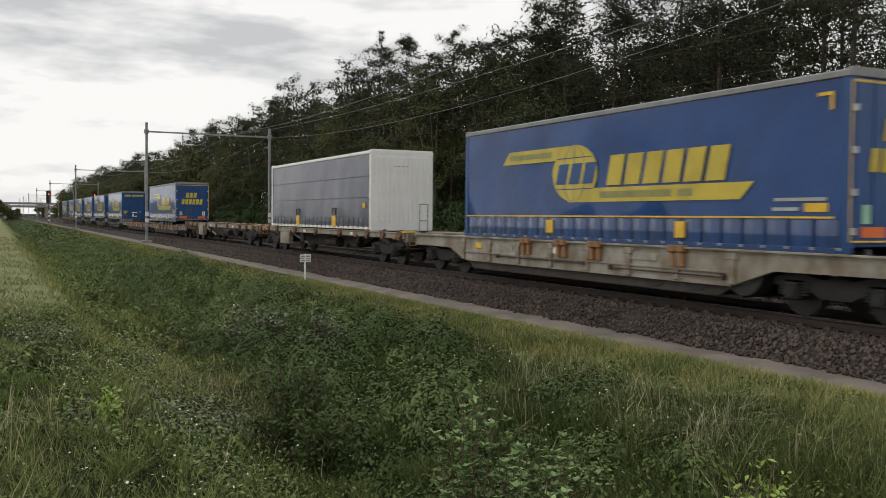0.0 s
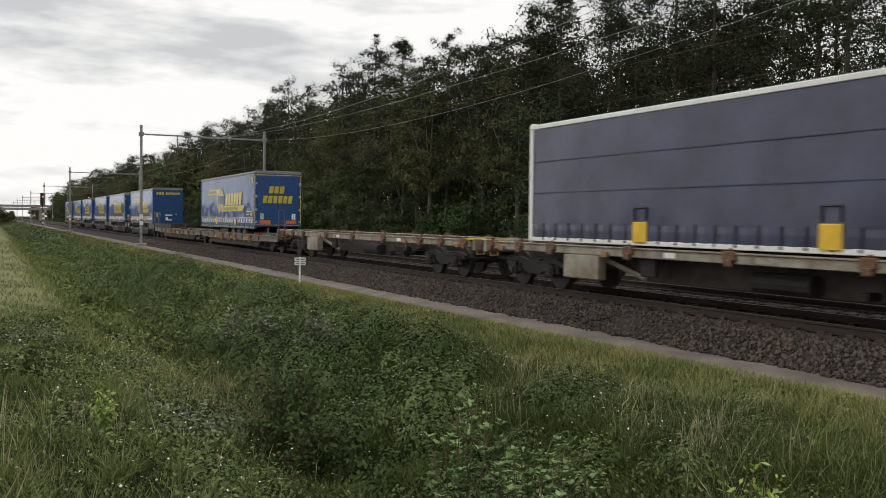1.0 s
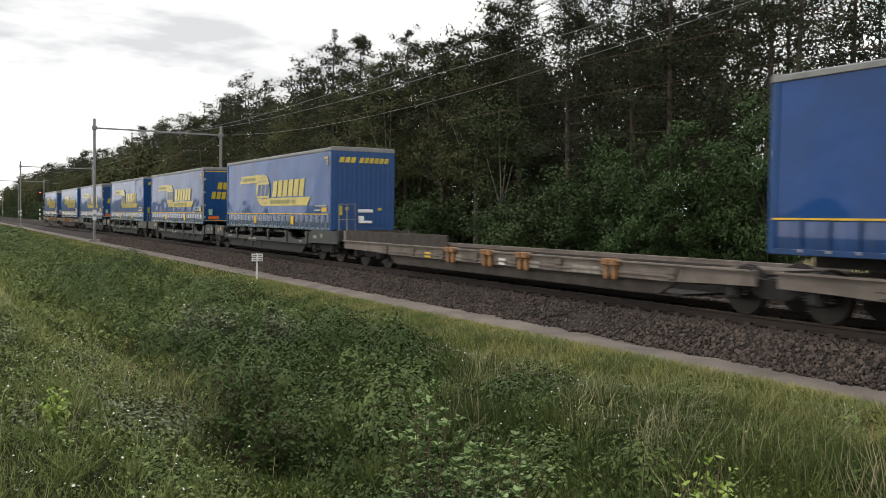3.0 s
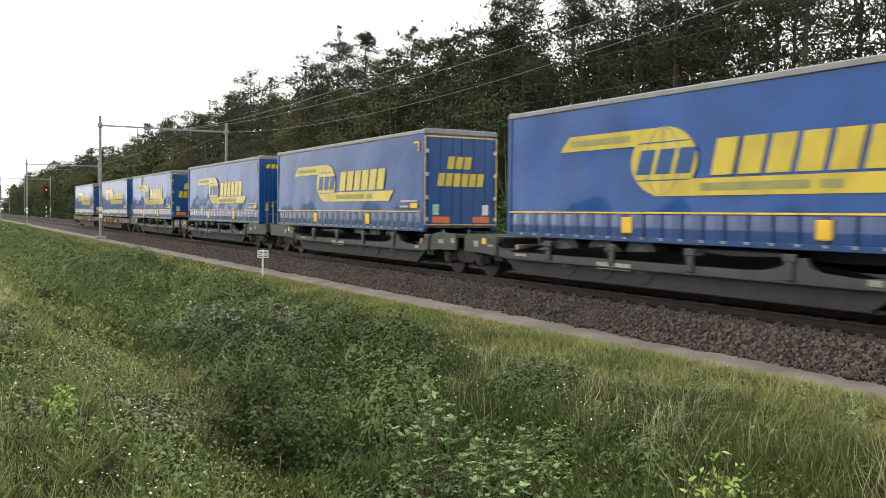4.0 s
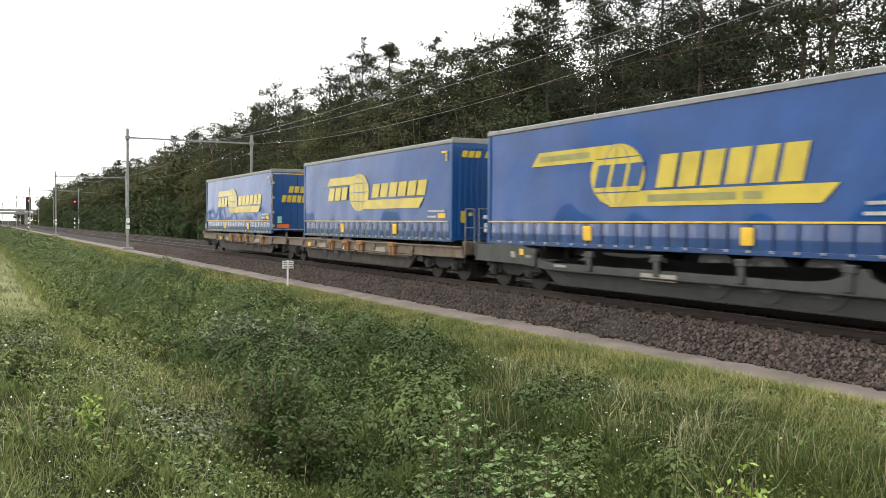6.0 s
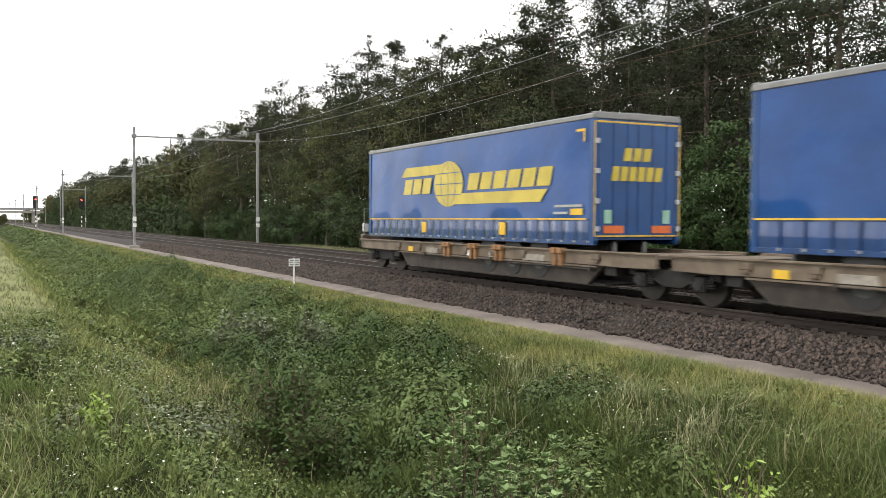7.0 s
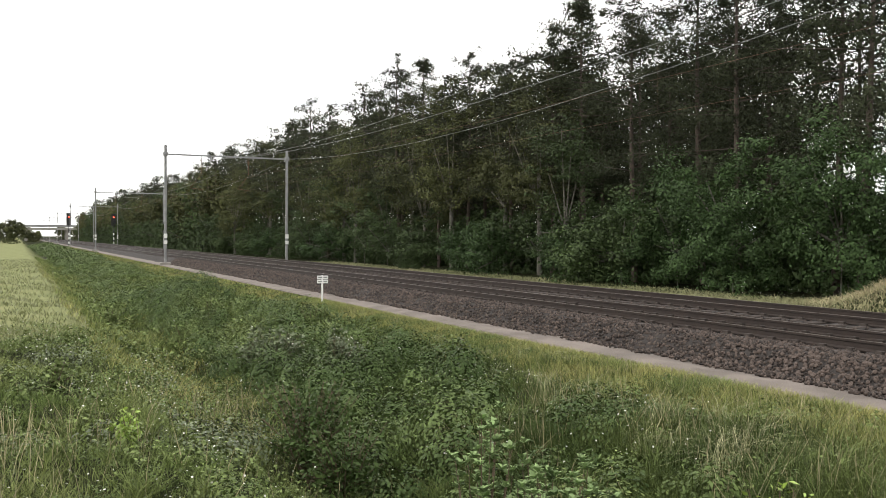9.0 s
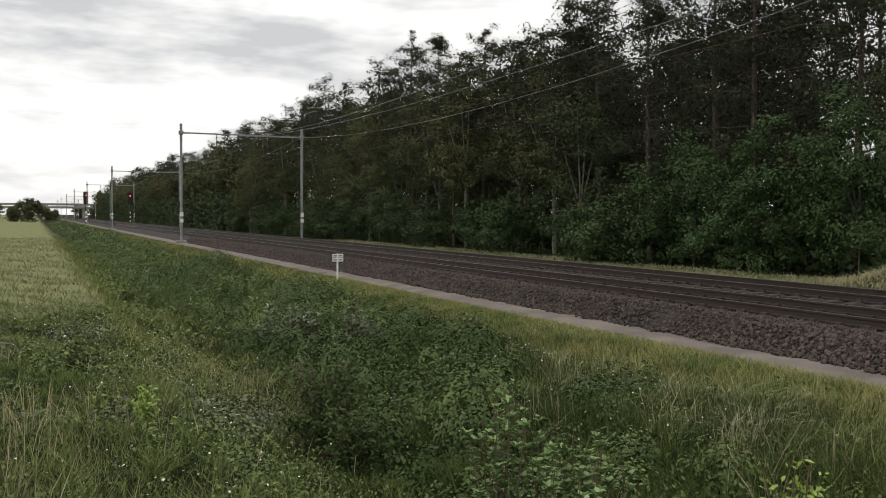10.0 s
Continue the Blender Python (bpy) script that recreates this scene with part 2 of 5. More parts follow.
def facing(centres, normals, size, rng, jitter=0.45, slim=0.6):
    """Leaves folded along the rib that face outwards along the normals, unevenly."""
    n = len(centres)
    k = normals / (np.linalg.norm(normals, axis=1)[:, None] + 1e-9) + rng.normal(size=(n, 3)) * jitter
    k /= np.linalg.norm(k, axis=1)[:, None]
    u = np.cross(k, rng.normal(size=(n, 3)))
    u /= np.linalg.norm(u, axis=1)[:, None] + 1e-9
    w = np.cross(k, u)
    s = (np.ones(n) * size * rng.uniform(0.6, 1.35, n))[:, None]
    u, w, fold = u * s, w * s * slim, k * s * 0.18
    return np.stack([centres - u, centres - w + fold, centres + u, centres + w + fold], 1)


def arched(base, height, width, rng, bow=0.6, wind=(0.25, -0.1)):
    """Long grass blades of two pieces each that bow over, partly with the wind."""
    n = len(base)
    a = rng.uniform(0, 6.2832, n)
    out = np.stack([np.cos(a) + wind[0], np.sin(a) + wind[1], np.zeros(n)], 1)
    side = np.stack([-np.sin(a), np.cos(a), np.zeros(n)], 1) * width
    h = (np.ones(n) * height * rng.uniform(0.55, 1.2, n))[:, None]
    b = bow * rng.uniform(0.3, 1.2, n)[:, None]
    up = np.array([0.0, 0.0, 1.0])
    mid = base + h * (0.62 * up + 0.16 * b * out)
    tip = base + h * ((1.0 - 0.28 * b) * up + 0.75 * b * out)
    low = np.stack([base - side * 0.6, base + side * 0.6, mid + side, mid - side], 1)
    return np.concatenate([low, np.stack([mid - side, mid + side, tip + side * 0.25, tip - side * 0.25], 1)])


def blades(base, height, width, rng, lean=0.35):
    """Grass blades as slim kites that lean over, rooted at base."""
    n = len(base)
    a = rng.uniform(0, 6.2832, n)
    side = np.stack([np.cos(a), np.sin(a), np.zeros(n)], 1) * (np.ones(n) * width)[:, None]
    h = (np.ones(n) * height * rng.uniform(0.5, 1.25, n))[:, None]
    tip = rng.normal(size=(n, 3)) * lean * h
    tip[:, 2] = h[:, 0]
    mid = tip * 0.45
    mid[:, :2] *= 0.6
    return np.stack([base, base + mid - side, base + tip, base + mid + side], 1)


def thing(name, label, category, at=(0, 0, 0), group="", kind=""):
    e = new(name)
    e.location = at
    return tagged(e, label, category, group, kind)
# ---- ground ----
XT, XT2 = 13.92, 17.85          # centre lines of the two tracks
PROFILE_X = [-4000, -3, 1.6, 3.0, 3.9, 4.9, 7.0, 9.2, 10.2, 12.0, 20.0, 24.0, 60, 4000]
PROFILE_Z = [-0.95, -0.95, -1.05, -1.65, -1.95, -1.8, -1.25, -0.88, -0.66, -0.62, -0.62, -0.55, -0.5, -0.5]


def height(x, y):
    """Height of the ground, for arrays."""
    x, y = np.asarray(x, float), np.asarray(y, float)
    z = np.interp(x, PROFILE_X, PROFILE_Z)
    soft = np.clip((x + 12) / 8, 0, 1) * np.clip((10.0 - x) / 1.5, 0, 1)
    z = z + soft * (0.09 * np.sin(x * 1.3 + 0.7 * np.sin(y * 0.31)) * np.sin(y * 0.53 + 1.1) + 0.06 * np.sin(y * 1.7 + x * 2.1))
    # the dry mound beside the far track
    return z + 1.9 * np.exp(-((x - 25.2) / 2.2) ** 2 - ((y - 17.0) / 3.2) ** 2)


def ground():
    xs = np.unique(np.concatenate([[-4000, -1500, -600, -250, -120, -60, -30, -18], np.arange(-12, 12.1, 0.5), np.arange(13, 30, 1.0), [34, 40, 60, 100, 250, 600, 1500, 4000]]))
    ys = np.unique(np.concatenate([[-4000, -1500, -500, -200, -80, -40, -20, -10], np.arange(-4, 60, 0.6), np.arange(60, 140, 2.0), np.arange(140, 500, 12.0), [600, 900, 1500, 2500, 4000]]))
    X, Y = np.meshgrid(xs, ys)
    v = np.stack([X, Y, height(X, Y)], -1).reshape(-1, 3)
    w = len(xs)
    f = [(j * w + i, j * w + i + 1, (j + 1) * w + i + 1, (j + 1) * w + i) for j in range(len(ys) - 1) for i in range(w - 1)]
    me = bpy.data.meshes.new("ground")
    me.from_pydata(v.tolist(), [], f)
    me.polygons.foreach_set("use_smooth", [True] * len(f))
    # earth colour kept very dark: it holds the shade beneath the plants
    m = mat("grassy_earth", (0.030, 0.036, 0.014), 0.95, var=0.3, scale=0.35, bump=0.8, bscale=6, col2=(0.018, 0.020, 0.009), spec=0.04)
    # the sown field on the flat side of the ditch
    n, l = m.node_tree.nodes, m.node_tree.links
    tc, sep = n.new("ShaderNodeTexCoord"), n.new("ShaderNodeSeparateXYZ")
    l.new(tc.outputs["Object"], sep.inputs[0])
    wob = n.new("ShaderNodeTexNoise")
    wob.inputs["Scale"].default_value = 0.25
    l.new(tc.outputs["Object"], wob.inputs["Vector"])
    masks = []
    for sock, lo, hi in (("X", 4.3, 1.5), ("Y", 23.0, 27.0)):
        a = n.new("ShaderNodeMath")
        a.operation = "MULTIPLY_ADD"
        a.inputs[1].default_value = 2.0
        l.new(wob.outputs[0], a.inputs[0])
        l.new(sep.outputs[sock], a.inputs[2])
        mr = n.new("ShaderNodeMapRange")
        mr.inputs[1].default_value, mr.inputs[2].default_value = lo + 1, hi + 1
        l.new(a.outputs[0], mr.inputs[0])
        masks.append(mr.outputs[0])
    mu = n.new("ShaderNodeMath")
    mu.operation = "MULTIPLY"
    l.new(masks[0], mu.inputs[0])
    l.new(masks[1], mu.inputs[1])
    mx = n.new("ShaderNodeMix")
    mx.data_type = "RGBA"
    b = n["Principled BSDF"]
    l.new(mu.outputs[0], mx.inputs[0])
    l.new(b.inputs["Base Color"].links[0].from_socket, mx.inputs[6])
    grain = n.new("ShaderNodeTexNoise")
    grain.inputs["Scale"].default_value, grain.inputs["Detail"].default_value = 1.2, 8
    l.new(tc.outputs["Object"], grain.inputs["Vector"])
    rp = n.new("ShaderNodeValToRGB")
    rp.color_ramp.elements[0].position, rp.color_ramp.elements[0].color = 0.3, (0.17, 0.190, 0.083, 1)
    rp.color_ramp.elements[1].position, rp.color_ramp.elements[1].color = 0.7, (0.24, 0.245, 0.118, 1)
    l.new(grain.outputs[0], rp.inputs[0])
    l.new(rp.outputs[0], mx.inputs[7])
    l.new(mx.outputs[2], b.inputs["Base Color"])
    me.materials.append(m)
    tagged(new("ground", me), "grassy bank, ditch and pale green sown field", "ground", kind="structure")


ground()


def strip(name, pts, y0, y1, material, label, category, step=1.0, wave=0.03):
    """A long strip with a cross-section of (x, z) points, with a slightly uneven surface."""
    rng = np.random.default_rng(3)
    ys = np.concatenate([np.arange(y0, 80, step), np.arange(80, y1, 8 * step), [y1]])
    k = len(pts)
    v = [(x + rng.normal() * wave, y, z + rng.normal() * wave * 0.4) for y in ys for x, z in pts]
    f = [(j * k + i, j * k + i + 1, (j + 1) * k + i + 1, (j + 1) * k + i) for j in range(len(ys) - 1) for i in range(k - 1)]
    me = bpy.data.meshes.new(name)
    me.from_pydata(v, [], f)
    me.materials.append(material)
    return tagged(new(name, me), label, category, kind="structure")


strip("path", [(10.5, -0.70), (10.7, -0.60), (11.0, -0.575), (11.4, -0.58), (11.9, -0.62)], -30, 700, M_PATH, "narrow grey gravel service path beside the ballast", "path", 0.5)
strip("ballast_bed", [(11.45, -0.66), (11.75, -0.55), (12.2, -0.30), (12.45, -0.22), (13.0, -0.2), (13.4, -0.215), (14.5, -0.215), (14.9, -0.2), (15.9, -0.24), (16.9, -0.2), (17.3, -0.215), (18.4, -0.215), (18.9, -0.2), (19.3, -0.26), (20.4, -0.68)],
      -30, 800, M_BALLAST, "dark brown crushed-stone ballast under both tracks", "ballast", 0.4, 0.02)


def ballast_stones():
    rng = np.random.default_rng(5)
    n = 30000
    y = 5 + 75 * rng.random(n) ** 1.7
    x = np.where(rng.random(n) < 0.72, 11.36 + 1.54 * rng.random(n) ** 0.85, rng.uniform(12.9, 16.8, n))
    z = np.interp(x, [11.2, 11.45, 11.75, 12.2, 12.45, 13.0, 13.4, 14.5, 14.9, 15.9, 16.9], [-0.57, -0.565, -0.54, -0.29, -0.21, -0.18, -0.2, -0.2, -0.18, -0.23, -0.19])
    c = np.stack([x, y, z], 1)
    r = rng.uniform(0.019, 0.041, n) * (1 + y / 120)
    o = np.array([(1, 0, 0), (0, 1, 0), (-1, 0, 0), (0, -1, 0), (0, 0, 1), (0, 0, -1)], float)
    v = o[None] + rng.normal(size=(n, 6, 3)) * 0.28
    v = c[:, None] + v * r[:, None, None]
    tri = np.array([(0, 1, 4), (1, 2, 4), (2, 3, 4), (3, 0, 4), (1, 0, 5), (2, 1, 5), (3, 2, 5), (0, 3, 5)])
    f = (tri[None] + 6 * np.arange(n)[:, None, None]).reshape(-1)
    me = bpy.data.meshes.new("ballast_stones")
    me.vertices.add(n * 6)
    me.vertices.foreach_set("co", v.astype(np.float32).ravel())
    me.loops.add(len(f))
    me.loops.foreach_set("vertex_index", f.astype(np.int32))
    me.polygons.add(len(f) // 3)
    me.polygons.foreach_set("loop_start", np.arange(0, len(f), 3, dtype=np.int32))
    me.update(calc_edges=True)
    me.materials.append(M_STONE)
    tagged(new("ballast_stones", me), "loose dark brown ballast stones", "stones", kind="stuff")


ballast_stones()


def shoulder_stones():
    rng = np.random.default_rng(6)
    bed = bpy.data.objects["ballast_bed"]
    kinds = []
    for k in range(6):
        bm = bmesh.new()
        bmesh.ops.create_icosphere(bm, subdivisions=1, radius=0.043)
        for v in bm.verts:
            v.co *= rng.uniform(0.7, 1.25)
        kinds.append(part("stone", bm, M_STONE, bed))
    for i in range(294):
        x, y = rng.uniform(11.45, 12.4), rng.uniform(7.5, 13.5)
        z = float(np.interp(x, [11.45, 11.75, 12.2, 12.45], [-0.63, -0.53, -0.27, -0.19]))
        o = kinds[i] if i < 6 else again(kinds[i % 6], bed, 0, 0, 0)
        o.matrix_basis = pose(x, y, z, *rng.uniform(0, 360, 3))


def rails():
    prof = [(-0.075, -0.172), (0.075, -0.172), (0.075, -0.155), (0.012, -0.13), (0.012, -0.045), (0.036, -0.035), (0.036, 0.0), (-0.036, 0.0), (-0.036, -0.035), (-0.012, -0.045), (-0.012, -0.13), (-0.075, -0.155)]
    for k, xc in enumerate((XT, XT2)):
        track = thing("railway_track", "rusty steel rails on concrete sleepers in ballast", "railway track", (xc, 0, 0), kind="structure")
        for sx in (-0.7535, 0.7535):
            bm = bmesh.new()
            plate(bm, [(sx + a, b) for a, b in prof], "y", -30, 800)
            r = part("rail", fixed(bm), M_RAIL, track)
            bm = boxes((sx - 0.031, sx + 0.031, -30, 800, -0.004, 0.004))
            part("rail_head", bm, M_RAILTOP, r, "bright worn running surface")
        bm = boxes((-1.28, 1.28, -0.13, 0.13, -0.33, -0.178), bevel=0.02)
        for sx in (-0.7535, 0.7535):
            for d in (-0.12, 0.12):
                box(bm, sx + d - 0.045, sx + d + 0.045, -0.07, 0.07, -0.178, -0.125)
        first = part("sleeper", bm, M_SLEEPER, track)
        first.location.y = 4.0
        for i in range(1, 150):
            again(first, track, 0, 4.0 + 0.6 * i, 0)
        bm = bmesh.new()
        for i in range(150, 420):
            box(bm, -1.28, 1.28, 4.0 + 0.6 * i - 0.13, 4.0 + 0.6 * i + 0.13, -0.33, -0.178)
        tagged(part("sleepers_far", bm, M_SLEEPER, track), kind="stuff")


rails()
shoulder_stones()

# ---- the train ----
SPEED = 25.18
MOVERS = []          # (thing, place along the line at the start)


def wheel_mesh():
    bm = bmesh.new()
    for a, b, r in ((-0.07, 0.07, 0.45), (0.05, 0.08, 0.48), (-0.09, -0.07, 0.16)):
        tube(bm, (a, 0, 0), (b, 0, 0), r, sides=20)
    return bm


def bogie(parent, y, half=0.9):
    bm = boxes((-1.0, 1.0, -0.22, 0.22, 0.42, 0.75), (-1.0, 1.0, -1.36, -1.28, 0.5, 0.62), (-1.0, 1.0, 1.28, 1.36, 0.5, 0.62), bevel=0.03)
    side = [(-1.4, 0.56), (-1.15, 0.56), (-1.1, 0.66), (-0.7, 0.66), (-0.6, 0.5), (-0.3, 0.36), (0.3, 0.36), (0.6, 0.5), (0.7, 0.66), (1.1, 0.66), (1.15, 0.56), (1.4, 0.56),
            (1.4, 0.68), (1.1, 0.78), (0.7, 0.78), (0.35, 0.7), (-0.35, 0.7), (-0.7, 0.78), (-1.1, 0.78), (-1.4, 0.68)]
    for sx in (-1, 1):
        plate(bm, side, "x", sx * 0.92, sx * 1.06)
    bmesh.ops.triangulate(bm, faces=[f for f in bm.faces if len(f.verts) > 4])
    b = part("bogie", fixed(bm), M_DARK, parent, "grimy steel bogie frame, coloured dark for the shade below the wagon")
    b.location.y = y
    w = None
    for dy in (-half, half):
        for sx in (-0.7535, 0.7535):
            if w is None:
                w = part("wheel", wheel_mesh(), M_WHEEL, b)
                a = part("axle_box", boxes((-0.12, 0.12, -0.15, 0.15, -0.15, 0.17), bevel=0.03), M_DARK, b)
                cover = part("axle_cover", tube(tube(bmesh.new(), (-0.15, 0, 0.0), (0.15, 0, 0.0), 0.11, sides=12), (-0.165, 0, 0.0), (0.165, 0, 0.0), 0.05, sides=8), M_GREY_LOW, b)
                coil = bmesh.new()
                for k in range(5):
                    tube(coil, (0, 0, -0.08 + k * 0.05), (0, 0, -0.05 + k * 0.05), 0.075, sides=8)
                coil = part("spring", coil, M_GREY_LOW, b)
                w.matrix_basis, a.matrix_basis, cover.matrix_basis = pose(sx, dy, 0.46), pose(sx - 0.3, dy, 0.46), pose(sx - 0.3, dy, 0.47)
                coil.matrix_basis = pose(sx - 0.3, dy - 0.25, 0.48)
                again(coil, b, sx - 0.3, dy + 0.25, 0.48)
            else:
                out = math.copysign(0.3, sx)
                again(w, b, sx, dy, 0.46, 180 if sx > 0 else 0)
                again(a, b, sx + out, dy, 0.46)
                again(cover, b, sx + out, dy, 0.47)
                for d in (-0.25, 0.25):
                    again(coil, b, sx + out, dy + d, 0.48)
    return b


def buffers(parent, y, way):
    for sx in (-0.875, 0.875):
        bm = bmesh.new()
        tube(bm, (sx, y, 1.03), (sx, y + way * 0.38, 1.03), 0.11, sides=12)
        tube(bm, (sx, y + way * 0.38, 1.03), (sx, y + way * 0.44, 1.03), 0.22, sides=14)
        part("buffer", bm, M_DARK, parent)
    bm = boxes((-0.06, 0.06, min(y, y + way * 0.5), max(y, y + way * 0.5), 0.9, 1.08))
    part("coupling_hook", bm, M_DARK, parent)


def pocket_unit(wagon, a, b, style, outer, inner=1.9):
    """One pocket section from a to b; outer: -1 if the buffers are at a, 1 if at b, 0 for none."""
    paint = {"grey": M_WAGON_GREY, "beige": M_WAGON_BEIGE, "tan": M_WAGON_TAN, "brown": M_WAGON_BROWN}[style]
    za = 3.3 if outer == -1 else inner
    zb = 3.3 if outer == 1 else inner
    p0, p1 = a + za, b - zb
    scallop = style == "grey"
    belly = {"brown": 0.52, "grey": 0.60, "beige": 0.45, "tan": 0.72}[style]
    rise = {"brown": -0.30, "tan": -0.12}.get(style, 0.0)
    e0, e1 = a + 0.25, b - 0.25
    for sx in (-1, 1):
        skirt = 0.70 if scallop else 0.82 + rise * 0.8
        low = [(e0, skirt), (p0 - 0.6, skirt - 0.02), (p0 + 0.5, belly), (p1 - 0.5, belly), (p1 + 0.6, skirt - 0.02), (e1, skirt)]
        top = [(e1, 1.16 + rise), (p1 + 0.6, 1.18 + rise)]
        if scallop:
            k = 5
            w = (p1 - p0 + 0.4) / k
            for i in range(k - 1, -1, -1):
                c = p0 - 0.2 + (i + 0.5) * w
                for q in range(9):
                    an = math.pi * q / 8
                    top.append((c + math.cos(an) * w * 0.42, 1.04 - 0.27 * math.sin(an) ** 0.7))
        else:
            top += [(p1, 1.13 + rise), (p0, 1.13 + rise)]
        top += [(p0 - 0.6, 1.18 + rise), (e0, 1.16 + rise)]
        bm = bmesh.new()
        plate(bm, low + top, "x", sx * 1.28, sx * 1.20)
        bmesh.ops.triangulate(bm, faces=[f for f in bm.faces if len(f.verts) > 4])
        part("side_sill", fixed(bm), paint, wagon)
        lower = bmesh.new()
        plate(lower, [(p0 + 0.9, 0.24), (p1 - 0.9, 0.24), (p1 + 0.1, belly + 0.25), (p0 - 0.1, belly + 0.25)], "x", sx * 1.19, sx * 1.09)
        part("lower_beam", fixed(lower), M_UNDER if style != "grey" else M_GREY_LOW, wagon)
        if not scallop:
            part("top_flange", boxes((sx * 1.30 - 0.07, sx * 1.30 + 0.02 * sx, e0, e1, 1.13 + rise, 1.175 + rise), bevel=0.008), paint, wagon)
            part("lower_rail", boxes((min(sx * 1.285, sx * 1.32), max(sx * 1.285, sx * 1.32), p0 + 0.4, p1 - 0.4, 0.70 + rise * 0.3, 0.735 + rise * 0.3)), paint, wagon)
    # posts and fittings on both sides
    n = 6 if scallop else 8
    post = None
    for i in range(n):
        y = p0 + (p1 - p0) * (i + 0.0) / (n - 1) if scallop else p0 + 0.4 + (p1 - p0 - 0.8) * i / (n - 1)
        for sx in (-1, 1):
            if post is None:
                post = part("post", boxes((-0.05, 0.05, -0.09, 0.09, belly + 0.04, 1.08 + rise), (-0.06, 0.06, -0.14, 0.14, 0.96 + rise, 1.10 + rise), bevel=0.015), paint, wagon)
                post.matrix_basis = pose(sx * 1.29, y, 0)
            else:
                again(post, wagon, sx * 1.29, y, 0)
    if not scallop:
        clamp = None
        for f in (0.16, 0.40, 0.52, 0.66):
            for d in (-0.13, 0.13):
                y = p0 + (p1 - p0) * f + d
                if clamp is None:
                    clamp = part("container_spigot", boxes((-0.05, 0.05, -0.065, 0.065, 0.76 + rise, 1.06 + rise), (-0.10, 0.10, -0.10, 0.10, 1.06 + rise, 1.2 + rise), bevel=0.015), M_RUST, wagon, "hinged rusty orange container spigot")
                    clamp.matrix_basis = pose(-1.34, y, 0)
                else:
                    again(clamp, wagon, -1.34, y, 0)
        for k, (y0, ln, m) in enumerate(((2.6, 1.0, M_PALE), (4.9, 0.5, M_PALE), (8.6, 0.8, M_PALE), (10.4, 0.35, M_ORANGE_Y), (6.4, 0.3, M_WHITE))):
            part("data_panel", boxes((-1.30, -1.283, p0 + y0, p0 + y0 + ln, 0.84 + rise, 1.0 + rise)), m, wagon, "pale stencilled data panel")
        for y0, y1, z in () if style == "brown" else ((0.6, 4.2, 0.62), (5.2, 9.4, 0.66)):
            bm = bmesh.new()
            tube(bm, (-1.33, p0 + y0, z), (-1.33, p0 + y1, z), 0.018, sides=6)
            part("brake_rod", bm, M_UNDER, wagon)
            rb = part("rod_bracket", boxes((-0.06, 0.06, -0.03, 0.03, -0.05, 0.05)), M_UNDER, wagon)
            rb.matrix_basis = pose(-1.31, p0 + y1, z)
            again(rb, wagon, -1.31, p0 + y0, z)
    else:
        part("data_panel", boxes((-1.30, -1.285, p0 + (p1 - p0) * 0.55, p0 + (p1 - p0) * 0.55 + 1.1, 0.55, 0.70)), M_PALE, wagon, "pale stencilled data panel")
        part("marking_plate", boxes((-1.30, -1.285, p1 + 0.5, p1 + 0.68, 0.92, 1.08)), M_ORANGE_Y, wagon)
        for y0, ln, z0, hh in ((p0 - 1.0, 0.35, 0.86, 0.12), (p0 - 1.6, 0.2, 0.9, 0.14), (p0 + 0.6, 0.25, 0.66, 0.1), (p1 - 1.4, 0.5, 0.68, 0.06), (p1 + 0.9, 0.22, 0.84, 0.16), (p1 + 0.15, 0.25, 0.86, 0.06)):
            part("data_panel", boxes((-1.296, -1.283, y0, y0 + ln, z0, z0 + hh)), M_PALE, wagon, "pale stencilled data panel")
        bm = bmesh.new()
        tube(bm, (-1.33, p0 + 0.8, 0.60), (-1.33, p1 - 0.8, 0.60), 0.02, sides=6)
        part("brake_rod", bm, M_DARK, wagon)
    part("pocket_floor", boxes((-1.1, 1.1, p0 + 0.3, p1 - 0.3, 0.24, 0.28), (-0.12, 0.12, p0, p1, 0.28, 0.5)), M_DARK, wagon)
    for y in (p0, p1):
        part("cross_beam", boxes((-1.2, 1.2, y - 0.2, y + 0.2, 0.5, 1.10 + rise)), M_DARK, wagon)
    for u, w in ((e0, p0 - 0.2), (p1 + 0.2, e1)):
        part("end_deck", boxes((-0.5, 0.5, u, w, 0.76, 0.84)) if style == "brown" else boxes((-1.2, 1.2, u, w, 1.05 + rise, 1.12 + rise), (-0.3, 0.3, u, w, 0.8, 1.05 + rise)), paint, wagon)
    if outer:
        y = a if outer == -1 else b
        way = outer
        part("end_beam", boxes((-1.28, 1.28, y - way * 0.25 - 0.09, y - way * 0.25 + 0.09, 0.8, 1.2), bevel=0.02), paint, wagon)
        buffers(wagon, y - way * 0.2, way)
        bm = bmesh.new()
        yy = y - way * 0.3
        for x in (-1.2, -0.9):
            tube(bm, (x, yy, 1.15), (x, yy, 2.15), 0.018, sides=6)
        for z in (1.6, 2.15):
            tube(bm, (-1.2, yy, z), (-0.9, yy, z), 0.018, sides=6)
        part("handrail", bm, M_RAIL_ALU if style != "brown" else M_WAGON_BROWN, wagon, "thin tubular shunter's handrail")
        bogie(wagon, y - way * 1.95)


